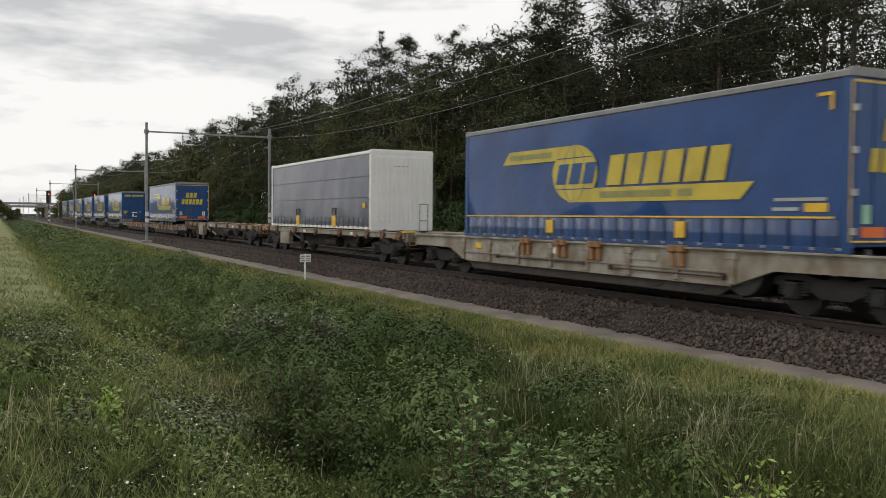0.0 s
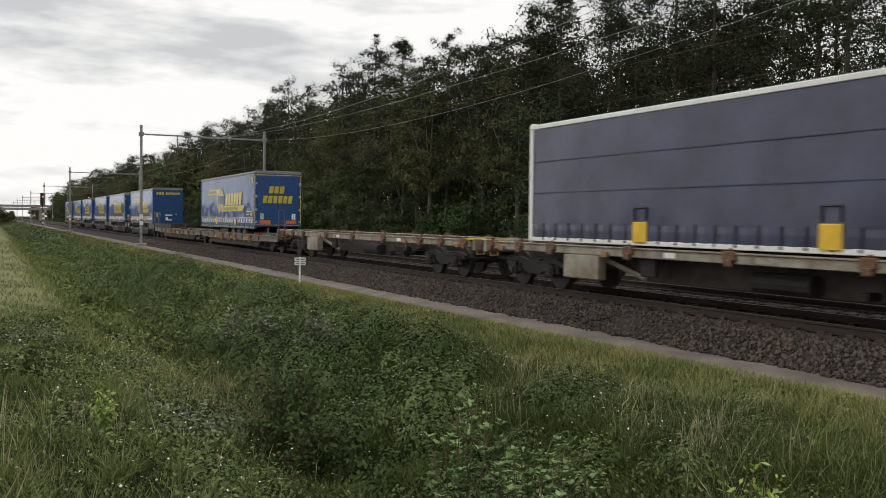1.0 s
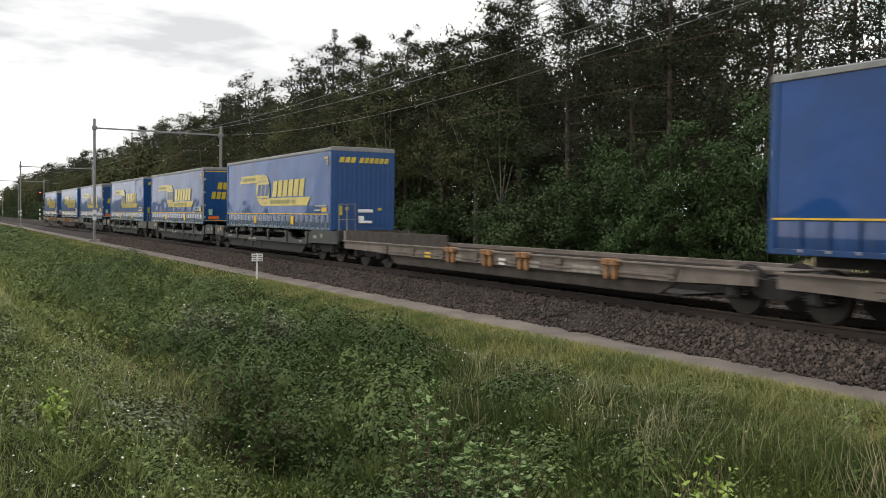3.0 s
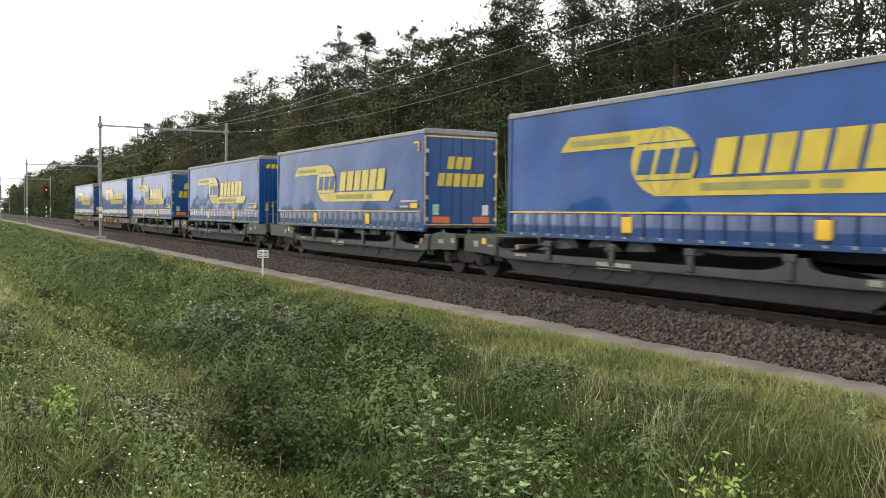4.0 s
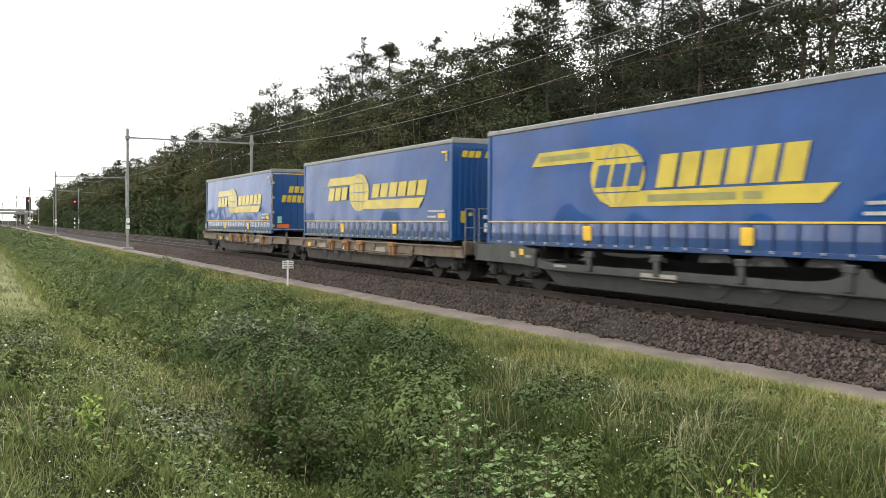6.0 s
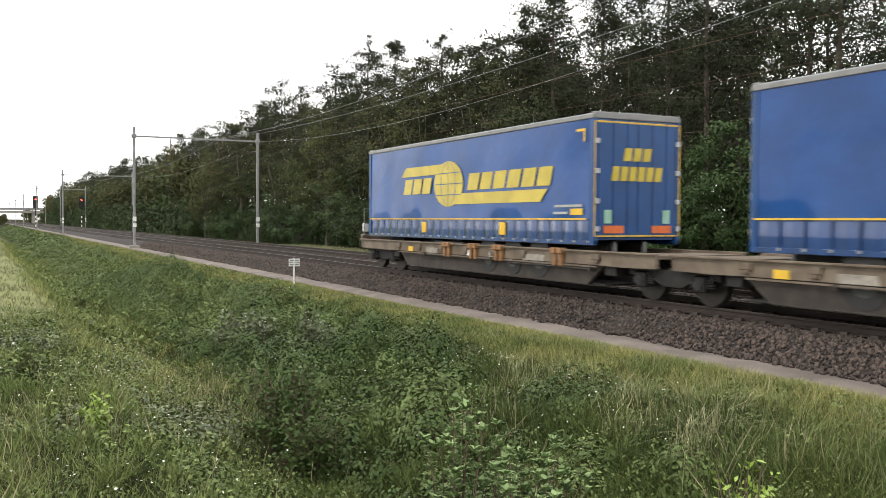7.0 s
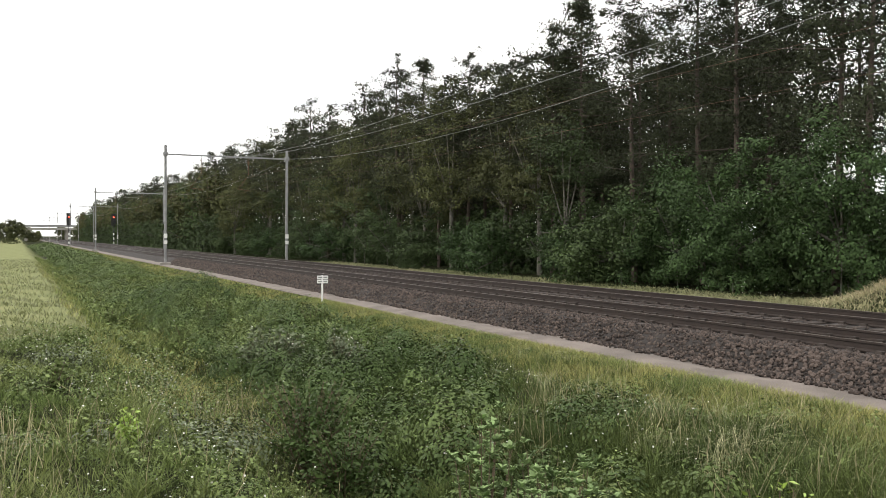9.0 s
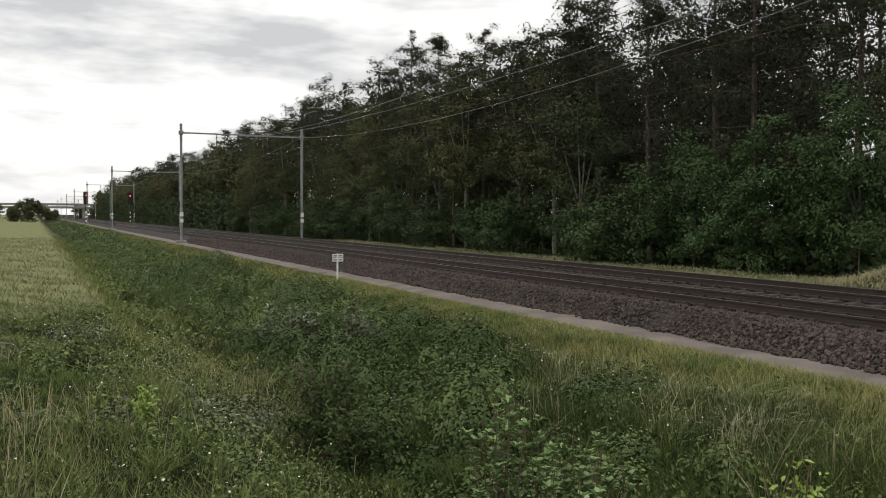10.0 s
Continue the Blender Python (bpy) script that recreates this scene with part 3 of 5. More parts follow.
def twin_pocket_wagon(s, lengths, style, label, ends=(True, True)):
    w = thing("pocket_wagon", label, "freight wagon", (XT, s, 0), "freight wagons of the train")
    j = lengths[0]
    if len(lengths) == 2:
        pocket_unit(w, 0, j, style, -1)
        pocket_unit(w, j, j + lengths[1], style, 1)
        bogie(w, j)
    else:
        pocket_unit(w, 0, j, style, 1, 4.3)
        bogie(w, 2.5)
    MOVERS.append((w, s))
    return w


def flat_wagon(s, L, label):
    w = thing("container_flat_wagon", label, "freight wagon", (XT, s, 0), "freight wagons of the train")
    for sx in (-1, 1):
        bm = boxes((sx * 1.22 - 0.06, sx * 1.22 + 0.06, 0.3, L - 0.3, 0.96, 1.17), (sx * 1.22 - 0.1, sx * 1.22 + 0.1, 0.3, L - 0.3, 1.14, 1.18), bevel=0.012)
        part("side_sill", bm, M_WAGON_BEIGE, w)
        bm = bmesh.new()
        plate(bm, [(4.6, 0.96), (L - 4.6, 0.96), (L - 6.4, 0.42), (6.4, 0.42)], "x", sx * 0.55 - 0.04, sx * 0.55 + 0.04)
        part("belly_truss", fixed(bm), M_UNDER, w)
        for y in (5.2, L - 5.2):
            d = 1.3 if y < L / 2 else -1.3
            bm = bmesh.new()
            tube(bm, (sx * 1.1, y, 0.98), (sx * 0.6, y + d, 0.45), 0.06, sides=6)
            part("brace", bm, M_WAGON_BEIGE, w)
    part("centre_sill", boxes((-0.25, 0.25, 0.3, L - 0.3, 0.72, 1.12)), M_DARK, w)
    n = int(L / 1.63)
    beam = spig = None
    for i in range(n + 1):
        y = 0.6 + (L - 1.2) * i / n
        if beam is None:
            beam = part("cross_beam", boxes((-1.2, 1.2, -0.07, 0.07, 0.98, 1.14)), M_RUST_DARK, w)
            beam.location.y = y
        else:
            again(beam, w, 0, y, 0)
        for sx in (-1.25, 1.25):
            if i % 2 == 0 or i in (1, n - 1):
                if spig is None:
                    spig = part("container_spigot", boxes((-0.12, 0.12, -0.17, 0.17, 1.02, 1.21), (-0.05, 0.05, -0.06, 0.06, 1.2, 1.27), (-0.15, -0.05, -0.1, 0.1, 0.9, 1.05), bevel=0.02), M_RUST_DARK, w, "rusty folding container spigot")
                    spig.matrix_basis = pose(sx, y, 0)
                else:
                    again(spig, w, sx, y, 0)
    part("equipment_box", boxes((-1.30, -1.05, L - 5.6, L - 4.2, 0.38, 0.95), bevel=0.02), M_WAGON_BEIGE, w, "pale beige data and equipment box")
    for x, y, ln, r in ((-0.75, L * 0.42, 1.4, 0.2), (0.75, L * 0.55, 0.8, 0.16)):
        part("air_tank", tube(bmesh.new(), (x, y, 0.62), (x, y + ln, 0.62), r, sides=12), M_DARK, w)
    for d in ((-0.9, -0.6, L * 0.3, L * 0.3 + 0.8, 0.5, 0.8), (-1.15, -1.05, L * 0.62, L * 0.62 + 0.5, 0.55, 0.95), (-0.9, 0.9, L * 0.36, L * 0.36 + 0.12, 0.45, 0.6)):
        part("brake_gear", boxes(d, bevel=0.02), M_DARK, w)
    for k, f in enumerate((0.27, 0.44, 0.58, 0.71)):
        part("data_panel", boxes((-1.285, -1.275, L * f, L * f + 0.35 + 0.2 * (k % 2), 1.0, 1.11)), M_PALE if k % 2 else M_WHITE, w)
    for y in (1.0, 4.9, L - 5.9, L - 1.2):
        part("tie_down", boxes((-1.36, -1.28, y - 0.12, y + 0.12, 0.92, 1.06), bevel=0.02), M_RUST, w, "orange rusted tie-down bracket")
    for y, way in ((0.15, -1), (L - 0.15, 1)):
        part("end_beam", boxes((-1.25, 1.25, y - 0.09, y + 0.09, 0.85, 1.2), bevel=0.02), M_WAGON_BEIGE, w)
        part("corner_plate", boxes((-1.3, -0.8, y - 0.12 - 0.35 * (way > 0), y + 0.12 + 0.35 * (way < 0), 1.18, 1.22)), M_ORANGE_Y, w, "worn yellow corner plate")
        buffers(w, y, way)
        bm = bmesh.new()
        q = y - way * 0.05
        tube(bm, (-1.1, q, 1.1), (-1.1, q, 0.75), 0.02, sides=6)
        tube(bm, (-0.85, q, 1.1), (-0.85, q, 0.75), 0.02, sides=6)
        tube(bm, (-1.1, q, 0.75), (-0.85, q, 0.75), 0.02, sides=6)
        part("handrail", bm, M_ORANGE_Y, w)
        bogie(w, y - way * 2.3)
    MOVERS.append((w, s))


L13 = 13.65
SIDE = 1.275


def curtain(y0, y1, z0, z1, sx, seed, amp=0.012):
    """A hanging sheet with soft vertical and slack folds."""
    rng = np.random.default_rng(seed)
    ny, nz = 90, 8
    ph = rng.uniform(0, 6, 6)
    bm = bmesh.new()
    g = []
    for i in range(ny + 1):
        y = y0 + (y1 - y0) * i / ny
        col = []
        for j in range(nz + 1):
            f = j / nz
            d = amp * (math.sin(y * 2.2 + ph[0]) * math.sin(3.14 * f) + 0.6 * math.sin(y * 5.1 + ph[1] + 1.5 * f) * (1 - f) + 0.8 * math.sin(y * 0.8 + 3 * f + ph[2]))
            col.append(bm.verts.new((sx * (SIDE - 0.01 + d * 0.8), y, z0 + (z1 - z0) * f)))
        g.append(col)
    for i in range(ny):
        for j in range(nz):
            q = (g[i][j], g[i + 1][j], g[i + 1][j + 1], g[i][j + 1])
            bm.faces.new(q if sx > 0 else q[::-1])
    return bm


def slant(bm, y0, y1, z0, z1, x, lean=0.14):
    """A leaning block on a side face."""
    plate(bm, [(y0, z0), (y1, z0), (y1 - lean, z1), (y0 - lean, z1)], "x", x - 0.004, x + 0.004)


def emblem(trailer, sx, variant):
    """The haulier's stripes, globe and slanted word blocks, as plain shapes."""
    x = sx * (SIDE + 0.014)
    yy = (lambda v: v) if sx < 0 else (lambda v: L13 - v)

    def blocks(y_from, y_to, n, z0, z1, material, holder, x, gap=0.12):
        w = (y_from - y_to) / n
        for i in range(n):
            bm = bmesh.new()
            slant(bm, yy(y_from - i * w), yy(y_from - (i + 1) * w + gap), z0, z1, x, 0.16)
            part("word_block", fixed(bm), material, holder)
    if variant == 0:
        gy, gz, lkw, wal, up, lo = 7.95, 2.82, None, (6.65, 2.75), (11.4, 8.2, 3.16, 3.50), (8.2, 2.1, 2.12, 2.45)
    else:
        gy, gz, lkw, wal, up, lo = 7.35, 2.84, (10.6, 8.5), (6.15, 1.7), (10.75, 7.4, 3.16, 3.46), (7.3, 1.9, 2.22, 2.54)
    bm = bmesh.new()
    k = 0.35
    pts = [(yy(up[0]), up[2]), (yy(up[1]), up[2]), (yy(up[1]), up[3]), (yy(up[0] - k), up[3])]
    plate(bm, pts, "x", x - 0.003, x + 0.003)
    part("stripe", fixed(bm), M_YELLOW, trailer)
    bm = bmesh.new()
    pts = [(yy(lo[0]), lo[2]), (yy(lo[1] + k), lo[2]), (yy(lo[1]), lo[3]), (yy(lo[0]), lo[3])]
    plate(bm, pts, "x", x - 0.003, x + 0.003)
    part("stripe", fixed(bm), M_YELLOW, trailer)
    bm = bmesh.new()
    plate(bm, [(yy(gy + 0.95 * math.cos(i * 0.19635)), gz + 0.69 * math.sin(i * 0.19635)) for i in range(32)], "x", x - 0.005, x + 0.005)
    globe = part("globe", fixed(bm), M_YELLOW, trailer)
    bm = bmesh.new()
    q = sx * 0.007
    for c in (-0.5, 0.0, 0.5):
        pts = [(yy(gy + 0.95 * c * math.cos(t)), gz + 0.68 * math.sin(t)) for t in np.linspace(-1.5, 1.5, 13)]
        for (y0, z0), (y1, z1) in zip(pts, pts[1:]):
            plate(bm, [(y0 - 0.012, z0), (y0 + 0.012, z0), (y1 + 0.012, z1), (y1 - 0.012, z1)], "x", x, x + q)
    for c in (-0.33, 0.0, 0.33) if variant else (-0.38, 0.38):
        h = 0.95 * math.sqrt(1 - (c / 0.69) ** 2) - 0.03
        plate(bm, [(yy(gy - h), gz + c - 0.012), (yy(gy + h), gz + c - 0.012), (yy(gy + h), gz + c + 0.012), (yy(gy - h), gz + c + 0.012)], "x", x, x + q)
    part("globe_grid", fixed(bm), M_BLUE_PAINT, globe)
    if variant == 0:
        blocks(8.75, 7.05, 3, 2.56, 3.06, M_BLUE_PAINT, globe, x + sx * 0.006)
        for y0, y1, z0, z1 in ((11.0, 8.95, 3.26, 3.40), (6.9, 4.4, 2.21, 2.36), (4.2, 3.75, 2.21, 2.36)):
            bm = bmesh.new()
            plate(bm, [(yy(y0), z0), (yy(y1), z0), (yy(y1), z1), (yy(y0), z1)], "x", x + sx * 0.001, x + sx * 0.006)
            part("print_bar", fixed(bm), M_PRINT, trailer, "dull olive bar of small print")
    if lkw:
        blocks(lkw[0], lkw[1], 3, 2.58, 3.07, M_YELLOW, trailer, x)
    blocks(wal[0], wal[1], 6, 2.62 if variant else 2.50, 3.10 if variant else 3.18, M_YELLOW, trailer, x)


def letters_end(trailer, x0, x1, z0, z1, n, y, name="word_block"):
    w = (x1 - x0) / n
    for i in range(n):
        a = x0 + i * w
        bm = bmesh.new()
        plate(bm, [(a, z0), (a + w * 0.78, z0), (a + w * 0.78 + 0.06, z1), (a + 0.06, z1)], "y", y - 0.004, y + 0.004)
        part(name, fixed(bm), M_YELLOW, trailer)


def semi_trailer(s, rear_leads, variant, seed, label, swap=False):
    """A curtain-sided trailer; y runs back from the end that leads in the train."""
    t = thing("swap_body" if swap else "semi_trailer", label, "swap body" if swap else "semi-trailer", (XT, s, 0), "trailers on the train")
    tarp, post_m, skirt_m = (M_GREY_TARP, M_WHITE, M_GREY_TARP) if swap else (M_BLUE, M_BLUE_PAINT, M_BLUE_DARK)
    zb, zt = (1.33, 4.10) if swap else (1.27, 4.12)
    line = 1.66 if swap else 1.74
    part("load_body", boxes((-1.22, 1.22, 0.06, L13 - 0.06, zb + 0.02, zt)), M_WHITE if swap else M_BLUE_DARK, t)
    for sx in (-1, 1):
        part("side_curtain", curtain(0.16, L13 - 0.16, line, zt, sx, seed * 2 + sx), tarp, t, smooth=True)
        bm = bmesh.new()
        cols = []
        for i in range(49):
            w = SIDE - 0.01 + (0.026 if i % 2 else -0.012)
            cols.append([bm.verts.new((sx * (w + (0.003 if k == 1 else 0)), 0.16 + (L13 - 0.32) * i / 48, z)) for k, z in enumerate((zb, zb + 0.2, line))])
        for u, v in zip(cols, cols[1:]):
            for k in range(2):
                f = (u[k], v[k], v[k + 1], u[k + 1])
                bm.faces.new(f if sx > 0 else f[::-1])
        part("curtain_skirt", bm, skirt_m, t, smooth=False)
        part("top_rail", boxes((min(sx * 1.22, sx * 1.30), max(sx * 1.22, sx * 1.30), 0, L13, zt, zt + 0.11), bevel=0.012), M_WHITE if swap else M_RAIL_ALU, t)
        part("bottom_rail", boxes((min(sx * 1.18, sx * 1.285), max(sx * 1.18, sx * 1.285), 0, L13, zb - 0.10, zb + 0.005), bevel=0.01), M_WHITE if swap else M_BLUE_DARK, t)
        if not swap:
            part("trim_line", boxes((min(sx * 1.27, sx * 1.292), max(sx * 1.27, sx * 1.292), 0.3, L13 - 0.1, 1.765, 1.80)), M_ORANGE_Y, t, "thin orange-yellow line")
        for y in (0.0, L13 - 0.16):
            part("corner_post", boxes((min(sx * 1.16, sx * 1.29), max(sx * 1.16, sx * 1.29), y, y + 0.16, zb - 0.08, zt), bevel=0.012), post_m, t)
        st = None
        for i in range(24):
            y = 0.16 + (L13 - 0.32) * (i + 0.0) / 24 + 0.02
            if st is None:
                o = 0.005
                st = part("buckle_strap", boxes((-o, o, -0.014, 0.014, zb - 0.06, line + 0.04)), M_BLACK if swap else M_STRAP, t)
                bk = part("buckle", boxes((-0.012, 0.014, -0.03, 0.03, zb - 0.05, zb + 0.0), bevel=0.004), M_BLACK if swap else M_STEEL, t)
                st.matrix_basis, bk.matrix_basis = pose(sx * (SIDE + 0.012), y, 0), pose(sx * (SIDE + 0.02), y, 0)
            else:
                again(st, t, sx * (SIDE + 0.012), y, 0)
                again(bk, t, sx * (SIDE + 0.02), y, 0)
        for y in ((4.1, 9.1) if swap else (4.1, 9.0)):
            pw = 0.24 if swap else 0.16
            bm = boxes((min(sx * 1.285, sx * 1.315), max(sx * 1.285, sx * 1.315), y - pw, y + pw, zb + (-0.04 if swap else 0.08), zb + 0.42), bevel=0.02)
            g = part("lifting_mark", bm, M_ORANGE_Y, t, "bright orange-yellow lifting plate")
            if swap:
                bm = bmesh.new()
                for d in (-0.2, 0.2):
                    tube(bm, (sx * 1.30, y + d, zb + 0.45), (sx * 1.30, y + d, zb + 0.72), 0.02, sides=6)
                tube(bm, (sx * 1.30, y - 0.2, zb + 0.72), (sx * 1.30, y + 0.2, zb + 0.72), 0.02, sides=6)
                part("bracket", bm, M_BLACK, g)
        if not swap:
            emblem(t, sx, variant)
            near = 0.35 if sx < 0 else L13 - 0.35
            d = 1 if sx < 0 else -1
            bm = boxes((sx * 1.289 - 0.003, sx * 1.289 + 0.003, min(near, near + d * 0.33), max(near, near + d * 0.33), 3.85, 3.91),
                       (sx * 1.289 - 0.003, sx * 1.289 + 0.003, min(near, near + d * 0.06), max(near, near + d * 0.06), 3.60, 3.848))
            part("corner_mark", bm, M_ORANGE_Y, t)
            q = sx * 1.289
            part("load_plate", boxes((q - 0.003, q + 0.003, 0.42, 0.92, 1.88, 2.03)), M_ORANGE_Y, t, "small orange-yellow data plate")
            for y0, y1, z0 in ((0.45, 1.6, 2.07), (1.05, 1.65, 1.90)):
                part("print_bar", boxes((q - 0.003, q + 0.003, y0, y1, z0, z0 + 0.06)), M_PRINT2, t, "pale bar of small print")
        else:
            part("load_plate", boxes((sx * 1.289 - 0.003, sx * 1.289 + 0.003, 0.55, 0.85, 2.05, 2.25)), M_ORANGE_Y, t)
            for z in (2.45, 3.25):
                part("seam", boxes((min(sx * 1.262, sx * 1.292), max(sx * 1.262, sx * 1.292), 0.2, L13 - 0.2, z, z + 0.02)), M_STRAP, t, "sewn horizontal seam strap")
    # roof, slightly crowned
    bm = bmesh.new()
    plate(bm, [(-1.25, zt + 0.11), (1.25, zt + 0.11), (1.2, zt + 0.14), (0, zt + 0.18), (-1.2, zt + 0.14)], "y", 0.02, L13 - 0.02)
    part("roof", fixed(bm), M_ROOF, t)
    for y, way in ((0.0, -1), (L13, 1)):
        rear = (way == -1) == rear_leads
        part("roof_beam", boxes((-1.27, 1.27, min(y, y - way * 0.12), max(y, y - way * 0.12), zt, zt + 0.16), bevel=0.015), M_WHITE if swap else M_RAIL_ALU, t)
        f = y + way * 0.002
        if swap:
            bm = boxes((-1.16, 1.16, min(y, y - way * 0.1), max(y, y - way * 0.1), zb - 0.02, zt))
            fw = part("end_wall", bm, M_WHITE, t, "white corrugated steel end wall")
            rib = part("rib", boxes((0, 0.10, -0.035, 0.035, zb + 0.2, zt - 0.12), bevel=0.015), M_WHITE, fw)
            rib.matrix_basis = pose(-1.08, f, 0)
            for i in range(1, 12):
                again(rib, fw, -1.08 + i * 0.19, f, 0)
            part("vent_slot", boxes((-0.35, 0.2, min(f, f + way * 0.034), max(f, f + way * 0.034), zt - 0.48, zt - 0.45)), M_RAIL_ALU, t)
            part("bottom_beam", boxes((-1.27, 1.27, min(y, y - way * 0.14), max(y, y - way * 0.14), zb - 0.14, zb + 0.08), bevel=0.02), M_WHITE, t)
            continue
        if rear:
            for x0, x1 in ((-1.15, -0.01), (0.01, 1.15)):
                d = part("rear_door", boxes((x0, x1, min(y, y - way * 0.06), max(y, y - way * 0.06), zb + 0.08, zt - 0.02), bevel=0.012), M_BLUE_PAINT, t)
                bm = bmesh.new()
                for xx in (x0 + 0.42, x1 - 0.3):
                    tube(bm, (xx, f + way * 0.012, zb + 0.1), (xx, f + way * 0.012, zt - 0.05), 0.009, sides=6)
                part("lock_rod", bm, M_BLUE_PAINT, d)
            bm = boxes((-1.275, -1.245, f - 0.004, f + 0.004, zb + 0.1, zt - 0.05), (1.245, 1.275, f - 0.004, f + 0.004, zb + 0.1, zt - 0.05), (-1.2, 1.2, f + way * 0.006 - 0.004, f + way * 0.006 + 0.004, zt - 0.09, zt - 0.05),
                       (-1.2, 1.2, f + way * 0.006 - 0.004, f + way * 0.006 + 0.004, zb + 0.1, zb + 0.13))
            part("contour_tape", bm, M_ORANGE_Y, t, "yellow reflective contour tape")
            hinge = None
            for sx in (-1.2, 1.2):
                for z in (1.55, 2.2, 2.9, 3.6):
                    if hinge is None:
                        hinge = part("hinge", boxes((-0.06, 0.06, -0.025, 0.025, -0.06, 0.06), bevel=0.01), M_STEEL, t)
                        hinge.matrix_basis = pose(sx, f + way * 0.02, z)
                    else:
                        again(hinge, t, sx, f + way * 0.02, z)
            if way == -1:
                if variant == 0:
                    letters_end(t, -0.52, 0.36, 3.08, 3.46, 3, f + way * 0.018)
                    letters_end(t, -0.85, 0.80, 2.55, 2.95, 6, f + way * 0.018)
                else:
                    letters_end(t, -0.45, 0.40, 3.15, 3.46, 3, f + way * 0.018)
                    letters_end(t, -0.80, 0.72, 2.68, 3.02, 6, f + way * 0.018)
            for x0, x1 in ((-1.0, -0.42), (0.42, 1.0)):
                part("reflector", boxes((x0, x1, min(f, f + way * 0.02), max(f, f + way * 0.02), 1.45, 1.63)), M_REFLECT, t, "orange-red reflective marker board")
                part("notice", boxes((x0 + 0.02 if x0 < 0 else x1 - 0.24, x0 + 0.22 if x0 < 0 else x1 - 0.04, min(f, f + way * 0.016), max(f, f + way * 0.016), 1.68, 2.0)), M_GREENPLATE if x0 < 0 or variant else M_WHITE, t)
            bum = part("bumper", boxes((-1.2, 1.2, y - way * 0.35 - 0.06, y - way * 0.35 + 0.06, 0.78, 0.96), (-0.5, -0.4, y - way * 0.3 - 0.05, y - way * 0.3 + 0.05, 0.9, 1.25), (0.4, 0.5, y - way * 0.3 - 0.05, y - way * 0.3 + 0.05, 0.9, 1.25), bevel=0.015), M_RAIL_ALU, t, "pale steel underrun bumper")
            for x0 in (-1.18, 0.78):
                part("tail_light", boxes((x0, x0 + 0.4, min(y - way * 0.28, y - way * 0.2), max(y - way * 0.28, y - way * 0.2), 0.81, 0.94), bevel=0.01), M_RED, bum)
        else:
            bm = boxes((-1.16, 1.16, min(y, y - way * 0.05), max(y, y - way * 0.05), zb - 0.05, zt))
            fw = part("front_wall", bm, M_BLUE_PAINT, t, "ribbed blue front bulkhead")
            rib = part("rib", boxes((0, 0.09, -0.03, 0.03, zb + 0.1, zt - 0.1), bevel=0.012), M_BLUE_PAINT, fw)
            rib.matrix_basis = pose(-1.05, f, 0)
            for i in range(1, 11):
                again(rib, fw, -1.05 + i * 0.195, f, 0)
            if way == -1:
                letters_end(t, -1.0, -0.32, 3.70, 3.90, 3, f + way * 0.04)
                letters_end(t, -0.2, 1.02, 3.70, 3.90, 6, f + way * 0.04)
                part("coupling_panel", boxes((-0.22, 0.38, min(f, f + way * 0.07), max(f, f + way * 0.07), 1.86, 1.98), (-0.2, 0.32, min(f, f + way * 0.12), max(f, f + way * 0.12), 1.46, 1.56), (-0.2, 0.0, min(f, f + way * 0.1), max(f, f + way * 0.1), 1.56, 1.74), bevel=0.02), M_WHITE, t, "white air and electric coupling panel")
                for x0, x1, z0, z1 in ((-1.0, -0.86, 1.75, 2.1), (-0.72, -0.6, 1.95, 2.05), (0.6, 0.75, 1.95, 2.05)):
                    part("marker", boxes((x0, x1, min(f, f + way * 0.04), max(f, f + way * 0.04), z0, z1)), M_YELLOW, t)
    if not swap:
        rev = 0 if rear_leads else L13
        d = 1 if rear_leads else -1
        part("chassis", boxes((-0.55, -0.4, 0.4, L13 - 0.4, 0.95, 1.2), (0.4, 0.55, 0.4, L13 - 0.4, 0.95, 1.2), (-1.1, 1.1, 2.5, 2.6, 1.05, 1.18), (-1.1, 1.1, 7, 7.1, 1.05, 1.18), (-1.1, 1.1, 11, 11.1, 1.05, 1.18)), M_DARK, t)
        wh = None
        for k in (2.4, 3.7, 5.0):
            for sx in (-1, 1):
                if wh is None:
                    bm = bmesh.new()
                    tube(bm, (-0.19, 0, 0), (0.19, 0, 0), 0.5, sides=20)
                    bmesh.ops.bevel(bm, geom=[e for e in bm.edges if len(e.link_faces) == 2 and e.calc_face_angle() > 1.2], offset=0.05, segments=2, affect="EDGES")
                    wh = part("tyre", bm, M_RUBBER, t)
                    bm = bmesh.new()
                    tube(bm, (-0.2, 0, 0), (-0.1, 0, 0), 0.29, 0.27, sides=16)
                    tube(bm, (-0.25, 0, 0), (-0.2, 0, 0), 0.12, sides=10)
                    rim = part("rim", bm, M_WAGON_GREY, wh)
                    wh.matrix_basis = pose(-1.02, rev + d * k, 0.79)
                else:
                    o = again(wh, t, sx * 1.02, rev + d * k, 0.79, 0 if sx < 0 else 180)
                    again(rim, o, 0, 0, 0)
                part("mudguard", boxes((sx * 1.02 - 0.2, sx * 1.02 + 0.2, rev + d * k - 0.5, rev + d * k + 0.5, 1.30 - 0.1, 1.24)), M_BLACK, t)
        part("landing_leg", boxes((-0.75, -0.62, rev + d * 10.6 - 0.06, rev + d * 10.6 + 0.06, 0.45, 1.2), (0.62, 0.75, rev + d * 10.6 - 0.06, rev + d * 10.6 + 0.06, 0.45, 1.2)), M_DARK, t)
